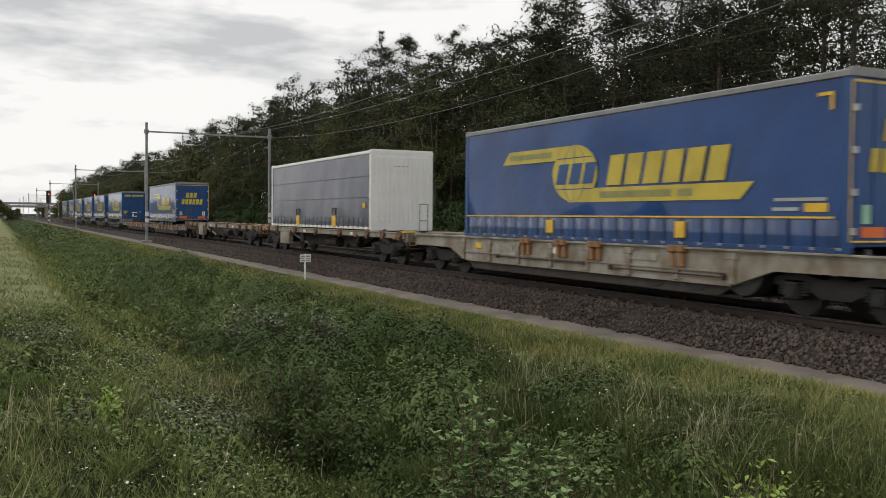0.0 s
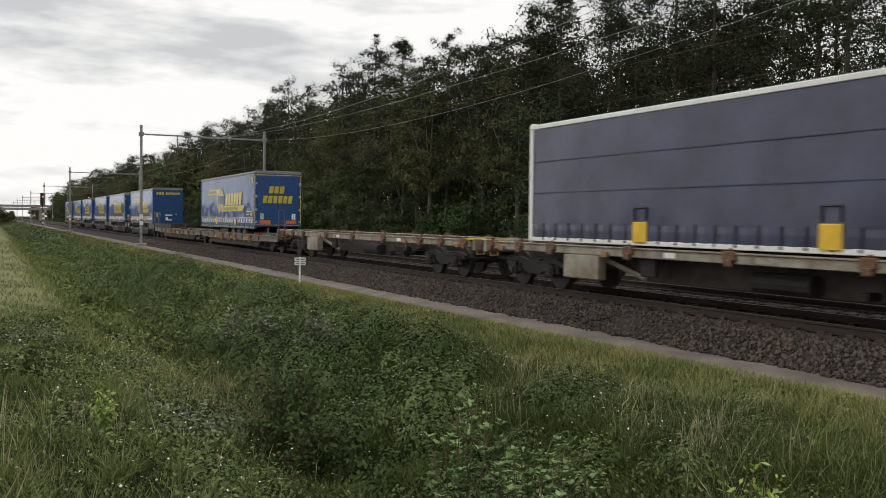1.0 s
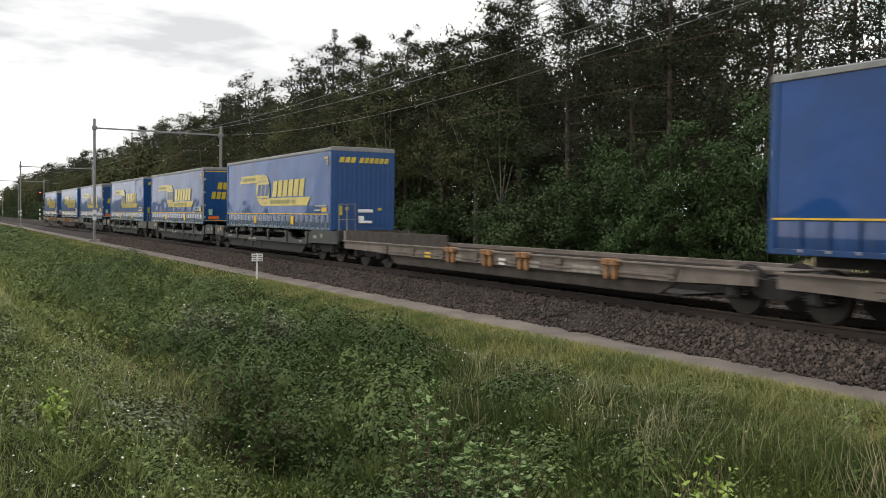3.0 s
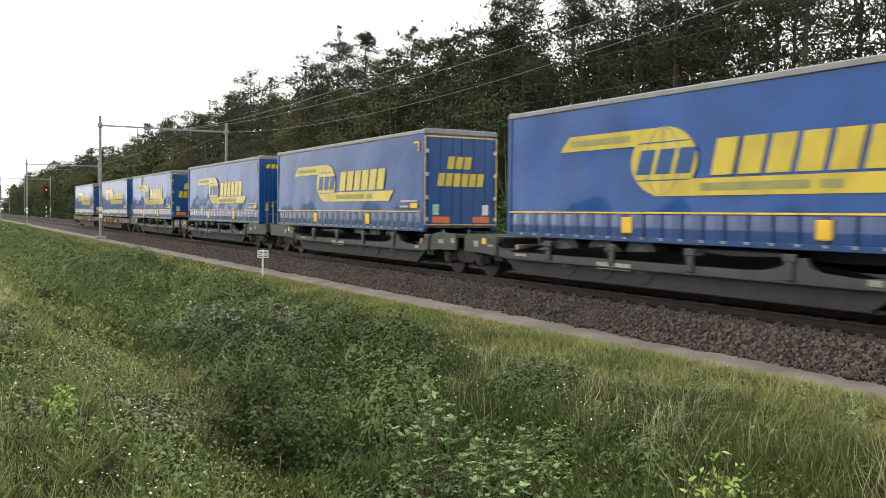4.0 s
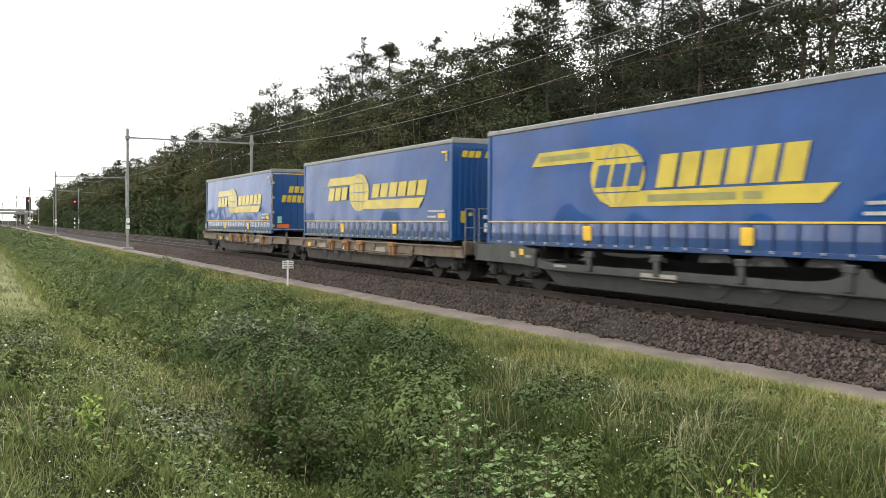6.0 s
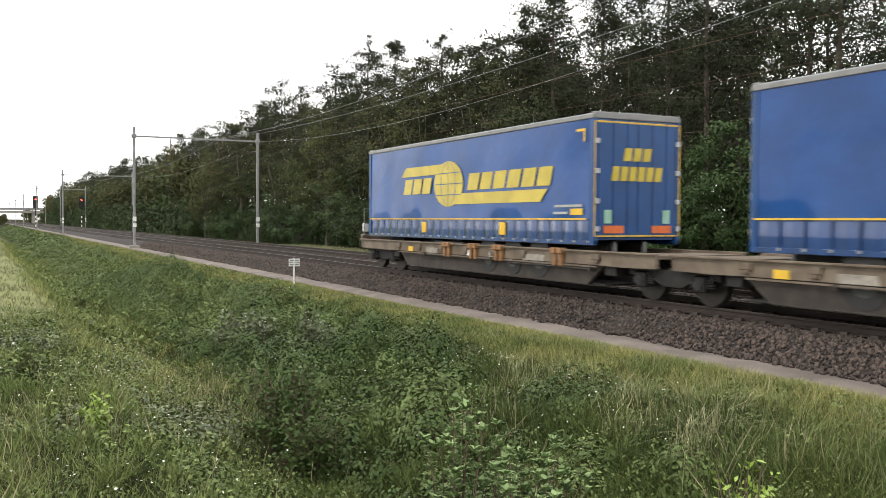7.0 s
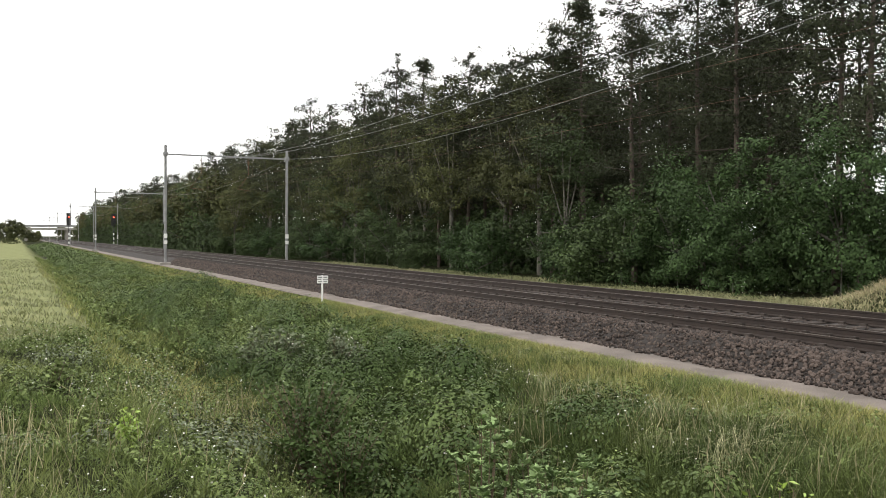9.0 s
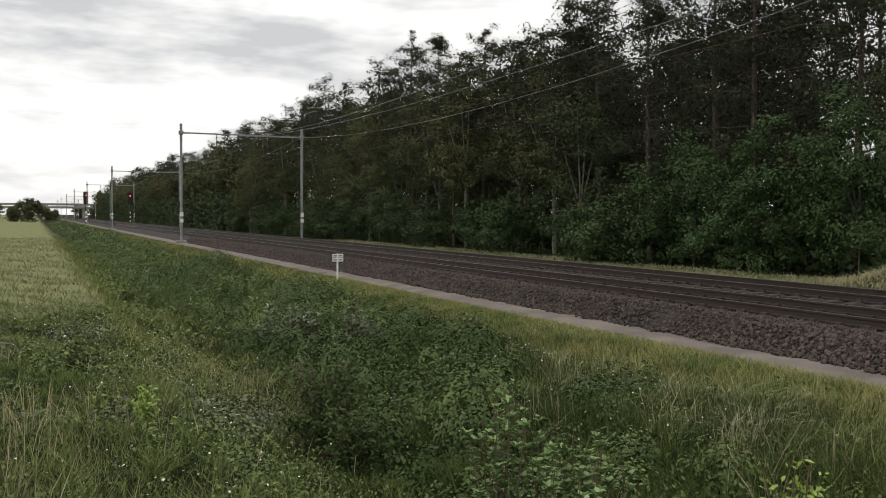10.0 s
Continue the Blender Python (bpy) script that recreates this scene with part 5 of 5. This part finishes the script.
def bank_plants():
    rng = np.random.default_rng(81)
    # bramble thickets on the near slope, nettles among them
    c = spots_in(rng, 46, 4.4, 8.0, 10.6, 18.0, 0.4, 1.0, 0.7, 1.3) + spots_in(rng, 22, 4.2, 7.2, 7.2, 10.8, 0.3, 0.7, 0.5, 0.95)
    stuff("bramble_thicket", domes(rng, [q for i, q in enumerate(c) if i % 4], 0.033), M_BRAMBLE, "dense dark green bramble thicket on the bank", "bramble")
    stuff("nettle_patch", domes(rng, c[::4], 0.036, slim=0.45), M_NETTLE, "fresh green nettles among the brambles", "nettles")
    # hummocks of scrub further along the bank
    c = spots_in(rng, 105, 4.7, 8.1, 17.5, 48, 0.5, 1.25, 0.7, 1.3)
    stuff("bank_scrub", domes(rng, c[::2], 0.028, 820), M_BRAMBLE, "hummocks of dark green scrub along the bank", "scrub")
    stuff("bank_scrub", domes(rng, c[1::4], 0.028, 820, 0.4), M_NETTLE, "hummocks of fresh green scrub along the bank", "scrub")
    stuff("bank_scrub", domes(rng, c[3::4], 0.027, 820, 0.45), M_WEED, "hummocks of light green scrub along the bank", "scrub")
    c = spots_in(rng, 110, 4.6, 8.2, 48, 110, 0.7, 1.6, 0.5, 0.95)
    stuff("bank_scrub", domes(rng, c, 0.06, 190, 0.45), M_NETTLE, "low green scrub along the bank", "scrub")
    c = spots_in(rng, 150, 4.6, 8.9, 110, 330, 1.0, 2.2, 0.4, 0.8)
    stuff("bank_scrub", domes(rng, c, 0.15, 38, 0.45), M_NETTLE, "low green scrub along the far bank", "scrub")
    # low herbs of the meadow
    c = spots_in(rng, 125, -6.5, 3.6, 12.0, 26, 0.35, 1.1, 0.28, 0.55)
    stuff("leafy_herbs", domes(rng, c[::2], 0.030, 330), M_WEED, "low mounds of light green herbs", "herbs")
    stuff("leafy_herbs", domes(rng, c[1::4], 0.032, 360), M_NETTLE, "low mounds of green herbs", "herbs")
    stuff("leafy_herbs", domes(rng, c[3::4], 0.034, 330), M_ROSE, "low mounds of grey-green herbs", "herbs")
    c = spots_in(rng, 70, -3.0, 3.6, 8.2, 12.4, 0.2, 0.6, 0.16, 0.4)
    stuff("leafy_herbs", domes(rng, c[::2], 0.020, 700), M_WEED, "small mounds of light green herbs", "herbs")
    stuff("leafy_herbs", domes(rng, c[1::2], 0.021, 700), M_NETTLE, "small mounds of green herbs", "herbs")
    c = spots_in(rng, 120, 6.0, 9.6, 5.2, 12.0, 0.16, 0.48, 0.25, 0.6)
    stuff("leafy_herbs", domes(rng, c[1::2], 0.024, 520), M_NETTLE, "green herbs among the long grass", "herbs")
    stuff("leafy_herbs", domes(rng, c[::2], 0.026, 450), M_WEED, "light green herbs among the long grass", "herbs")
    # broad-leaved weeds between
    p = patchy(rng, spread(rng, 60000, -7.0, 8.6, 7.0, 27, 1.2), 0.9, -0.05)
    p[:, 2] += rng.uniform(0.03, 0.36, len(p))
    stuff("weeds", facing(p, np.zeros((len(p), 3)) + (0, 0, 1), 0.030, rng, 0.6, 0.5), M_WEED, "low mixed green weeds", "weeds")
    p = patchy(rng, spread(rng, 20000, 2.6, 8.6, 24, 90, 1.5), 0.7, -0.2, 2.0)
    p[:, 2] += rng.uniform(0.03, 0.45, len(p))
    stuff("weeds", facing(p, np.zeros((len(p), 3)) + (0, 0, 1), 0.07, rng, 0.6, 0.5), M_WEED, "mixed green weeds along the ditch", "weeds")


def low_by_path(p, h):
    """Blade heights that fall away towards the trodden path."""
    return h * np.interp(p[:, 0], [8.0, 9.2, 10.0, 10.6], [1.0, 0.65, 0.45, 0.22]) * np.interp(p[:, 1], [11, 20], [1.0, 0.62])


def grasses():
    rng = np.random.default_rng(82)
    # meadow in front of the field and over the ditch
    p = patchy(rng, spread(rng, 90000, -8.0, 5.0, 7.0, 30, 1.25), 1.1, -0.4, 3.3)
    stuff("meadow_grass", blades(p, 0.19, 0.005, rng, 0.5), M_GRASS, "uneven green meadow grass", "grass")
    p = patchy(rng, spread(rng, 26000, 4.5, 10.3, 6.0, 26, 1.3), 0.8, 0.1, 1.0)
    stuff("bank_grass", blades(p, low_by_path(p, 0.4), 0.006, rng, 0.45), M_BANK, "green grass on the bank", "grass")
    p = spread(rng, 46000, 8.8, 10.58, 5.0, 34, 1.5)
    q = patchy(rng, spread(rng, 40000, 5.4, 10.2, 4.2, 11.5, 1.1), 1.6, -0.15, 2.5)
    stuff("bank_grass", blades(q, low_by_path(q, 0.40), 0.0042, rng, 0.45), M_BANK, "long green grass on the near bank", "grass")
    stuff("verge_grass", blades(p, low_by_path(p, 0.5), 0.0045, rng, 0.45), M_VERGE, "tall yellow-green grass along the path", "grass")
    p = spread(rng, 26000, 8.2, 10.4, 30, 200, 1.7)
    stuff("verge_grass", blades(p, low_by_path(p, 0.35), 0.02, rng, 0.45), M_VERGE, "yellow-green grass along the far path", "grass")
    p = spread(rng, 30000, 2.2, 9.0, 28, 140, 1.7)
    stuff("bank_grass", blades(p, 0.3, 0.016, rng, 0.5), M_GRASS, "grass in and along the far ditch", "grass")
    # tussocks
    for x0, x1, y0, y1, n, hh, m, lab in ((-7, 4.5, 7.5, 27, 300, 0.32, M_GRASS, "rounded green grass tussocks in the meadow"), (4.5, 10.0, 5.0, 24, 300, 0.45, M_BANK, "green grass tussocks on the bank"), (4.0, 9.0, 20, 60, 200, 0.5, M_BANK, "green grass tussocks along the bank")):
        c = spread(rng, n, x0, x1, y0, y1, 1.2)
        c = np.repeat(c, 70, 0)
        b = blades(c, low_by_path(c, hh), 0.005 if y1 < 40 else 0.010, rng, 0.65)
        b += (rng.normal(size=(len(c), 3)) * (0.07, 0.07, 0))[:, None]
        stuff("grass_tussocks", b, m, lab, "grass")
    # long grass bowing over on the bank and the crest, with pale plumes
    c = np.concatenate([spread(rng, 80, 6.7, 9.6, 5.4, 12, 1.0), spread(rng, 90, 7.9, 9.9, 11, 26, 1.2)])
    b = np.repeat(c, 60, 0) + rng.normal(size=(len(c) * 60, 3)) * (0.13, 0.13, 0)
    b[:, 2] = height(b[:, 0], b[:, 1])
    stuff("long_grass", arched(b, low_by_path(b, 0.62), 0.0045, rng, 1.0), M_BANK, "long green grass bowing over on the bank", "grass")
    c = np.concatenate([spread(rng, 9, 7.0, 8.4, 7.8, 10.2, 1.0), spread(rng, 20, 7.8, 9.8, 6.0, 22, 1.1)])
    b = np.repeat(c, 30, 0) + rng.normal(size=(len(c) * 30, 3)) * (0.08, 0.08, 0)
    b[:, 2] = height(b[:, 0], b[:, 1])
    stuff("plumed_grass", arched(b, low_by_path(b, 0.8), 0.003, rng, 1.35), M_PLUME, "pale silvery plumed grass bowing over", "grass")
    # dry stalks and seed heads
    p = np.concatenate([patchy(rng, spread(rng, 3600, 7.4, 10.3, 5.0, 30, 1.5), 1.3, 0.25, 3.0), patchy(rng, spread(rng, 2600, 5.4, 9.8, 4.8, 12, 1.0), 1.3, 0.25, 4.0), patchy(rng, spread(rng, 2600, -7, 5, 8, 27, 1.2), 1.1, 0.35, 5.0)])
    stuff("dry_stalks", blades(p, low_by_path(p, 0.62), 0.005, rng, 0.3), M_DRY, "pale dry grass stalks with seed heads", "grass")
    p = np.array([(4.0, 17.9, 0), (3.6, 17.0, 0), (3.3, 14.6, 0), (0.4, 11.8, 0), (-0.6, 12.4, 0)])[rng.integers(0, 5, 420)] + rng.normal(size=(420, 3)) * (0.6, 0.9, 0)
    p[:, 2] = height(p[:, 0], p[:, 1])
    stuff("dry_stalks", blades(p, 0.62, 0.004, rng, 0.25), M_DRY, "brown dead reed stalks in the ditch", "grass")
    # young crop on the field
    p = spread(rng, 40000, -22, 3.2, 25.0, 110, 1.9)
    ragged = np.sin(p[:, 1] * 0.37) * 0.3 + np.sin(p[:, 1] * 1.1) * 0.2 + rng.normal(size=len(p)) * 0.35
    front = 25.6 + np.sin(p[:, 0] * 0.9) * 0.8 + rng.normal(size=len(p)) * 0.9
    p = p[(p[:, 0] < 2.3 + ragged) & (p[:, 1] > front)]
    stuff("young_crop", blades(p, 0.2, 0.02, rng, 0.5), M_CROP, "short pale green crop on the field", "crop")
    # light grass on the field's margin and the flat side of the ditch
    p = patchy(rng, spread(rng, 22000, 1.6, 4.9, 16, 110, 1.7), 0.7, 0.2, 6.0)
    stuff("margin_grass", blades(p, 0.27, 0.012, rng, 0.5), M_VERGE, "light yellow-green grass on the margin of the field", "grass")
    # beyond the tracks: light verge and dry mound
    p = np.concatenate([spread(rng, 16000, 20.3, 24.2, 12, 70, 1.5), spread(rng, 14000, 22.5, 26.4, 23, 80, 1.4)])
    stuff("far_verge_grass", blades(p, 0.16, 0.012, rng, 0.7), M_PALE_GRASS, "pale grass between the far track and the wood", "grass")
    p = np.stack([25.2 + rng.normal(size=15000) * 1.3, 17.0 + rng.normal(size=15000) * 2.3, np.zeros(15000)], 1)
    p[:, 2] = height(p[:, 0], p[:, 1])
    stuff("mound_grass", blades(p, 0.24, 0.010, rng, 0.8), M_DRY, "dry straw-coloured grass on a mound", "grass")
    # white flowers
    p = np.concatenate([patchy(rng, spread(rng, 2200, -7, 4, 8, 27, 1.1), 1.2, 0.1, 6.0), patchy(rng, spread(rng, 1500, 4.2, 8.5, 8, 24, 1.1), 1.2, 0.15, 7.0)])
    p[:, 2] += rng.uniform(0.3, 0.55, len(p))
    q = np.stack([rng.normal(24.3, 0.5, 90), rng.normal(24.5, 1.6, 90), rng.uniform(-0.3, 0.1, 90)], 1)
    p = np.concatenate([p, q])
    stuff("wild_flowers", leaves(p, 0.015, rng, 0.7, 0.9), M_FLOWER, "small white wild flowers", "flowers")


bank_plants()
grasses()


def sapling(name, x, y, h, spread_r, n, leaf, material, label, category="sapling", flowers=0):
    rng = np.random.default_rng(int(abs(x) * 100 + y * 10))
    z = float(height(x, y))
    t = thing(name, label, category, (x, y, z - 0.03))
    bm = bmesh.new()
    pts = []
    for k in range(n):
        a, f = rng.uniform(0, 6.28), rng.uniform(0.35, 1.0)
        base = Vector((0, 0, h * 0.12 * rng.random()))
        tip = Vector((math.cos(a) * spread_r * rng.uniform(0.15, 1), math.sin(a) * spread_r * rng.uniform(0.15, 1), h * f))
        mid = base.lerp(tip, 0.5) + Vector((0, 0, h * 0.1))
        tube(bm, base, mid, 0.012, 0.008, 5)
        tube(bm, mid, tip, 0.008, 0.004, 5)
        for g in np.linspace(-0.5, 1.0, 9):
            c = mid.lerp(tip, g) if g > 0 else mid.lerp(base, -g)
            pts += [c + Vector(rng.normal(size=3) * leaf * 1.1) for _ in range(4)]
    tagged(part("stem", bm, M_TWIG, t), kind="stuff")
    quads("foliage", leaves(np.array([tuple(p) for p in pts]), leaf, rng, 0.25, 0.5), material, t)
    if flowers:
        p = np.array(pts)[rng.integers(0, len(pts), flowers)] + rng.normal(size=(flowers, 3)) * 0.05 + (0, 0, 0.04)
        quads("blossom", leaves(p, 0.019, rng, 0.6, 0.9), M_FLOWER, t)
    return t


def oak_sapling(x, y, h, stems, seed):
    """Slim stems with whorls of long leaves at the twig ends, palest at the tips."""
    rng = np.random.default_rng(seed)
    t = thing("oak_sapling", "young oak sapling with fresh light green leaves", "sapling", (x, y, float(height(x, y)) - 0.03))
    bm = bmesh.new()
    old = []
    for k in range(stems):
        a = rng.uniform(0, 6.28)
        r = 0.34 * math.sqrt(rng.random())
        tip = Vector((math.cos(a) * r, math.sin(a) * r, h * (1 - 0.4 * (r / 0.34) ** 2 * rng.random() - (0.4 * rng.random() if k else 0))))
        mid = Vector((tip.x * 0.55, tip.y * 0.55, tip.z * 0.55))
        tube(bm, (0, 0, 0), mid, 0.010, 0.007, 5)
        tube(bm, mid, tip, 0.007, 0.003, 5)
        for f, n in ((1.0, 12), (0.85, 10), (0.7, 10), (0.5, 9), (0.3, 8), (0.1, 7)):
            c = mid.lerp(tip, f) + Vector(rng.normal(size=3) * 0.03)
            for i in range(n):
                b = 6.28 * i / n + rng.uniform(0, 0.8)
                d = Vector((math.cos(b), math.sin(b), rng.uniform(0.1, 1.5))).normalized()
                w = d.cross(Vector((0, 0, 1))).normalized()
                ln = rng.uniform(0.045, 0.085)
                up = d.cross(w) * -0.2 * ln
                q = [c, c + d * ln * 0.62 + w * ln * 0.27 + up, c + d * ln, c + d * ln * 0.62 - w * ln * 0.27 + up]
                old.append([tuple(v) for v in q])
    tagged(part("stem", bm, M_TWIG, t), kind="stuff")
    quads("foliage", np.array(old), M_SAPLING, t)


oak_sapling(3.42, 6.5, 2.2, 30, 5)
oak_sapling(3.82, 6.2, 2.1, 32, 6)
oak_sapling(3.62, 5.8, 1.85, 30, 7)
oak_sapling(4.12, 6.15, 1.8, 26, 8)
sapling("ash_sapling", 5.12, 4.98, 1.72, 0.3, 34, 0.034, M_LIME, "slim lime-green sapling among the grass")
sapling("lime_weed", 1.31, 12.3, 0.5, 0.24, 14, 0.04, M_LIME, "bright lime-green leafy weed in the meadow", "weed")
sapling("flowering_bush", 5.6, 21.6, 1.25, 1.0, 60, 0.07, M_ROSE, "grey-green bush with small white blossom", "bush", 260)
sapling("flowering_bush", 6.6, 19.4, 1.0, 0.6, 30, 0.06, M_ROSE, "grey-green bush with small white blossom", "bush", 120)
sapling("dark_sapling", 4.0, 13.2, 1.7, 0.9, 90, 0.045, M_BRAMBLE, "dark green sapling growing in the ditch")
sapling("dark_sapling", 4.0, 11.6, 1.3, 0.7, 60, 0.045, M_BRAMBLE, "dark green sapling growing in the ditch")
for xx, yy, hh in ((7.9, 26.0, 0.9), (4.7, 29.0, 0.9), (8.3, 17.0, 0.8), (0.6, 17.0, 0.7), (-1.5, 13.5, 0.7), (6.3, 33.0, 1.0), (3.2, 36.0, 0.9)):
    sapling("leafy_weed", xx, yy, hh, 0.35, 14, 0.055, M_WEED, "upright green weed on the bank", "weed", 14)


def motions():
    for ob, s in MOVERS:
        walk(ob, [(k * 0.5, pose(XT, s - SPEED * k * 0.5, 0)) for k in range(21)])


motions()
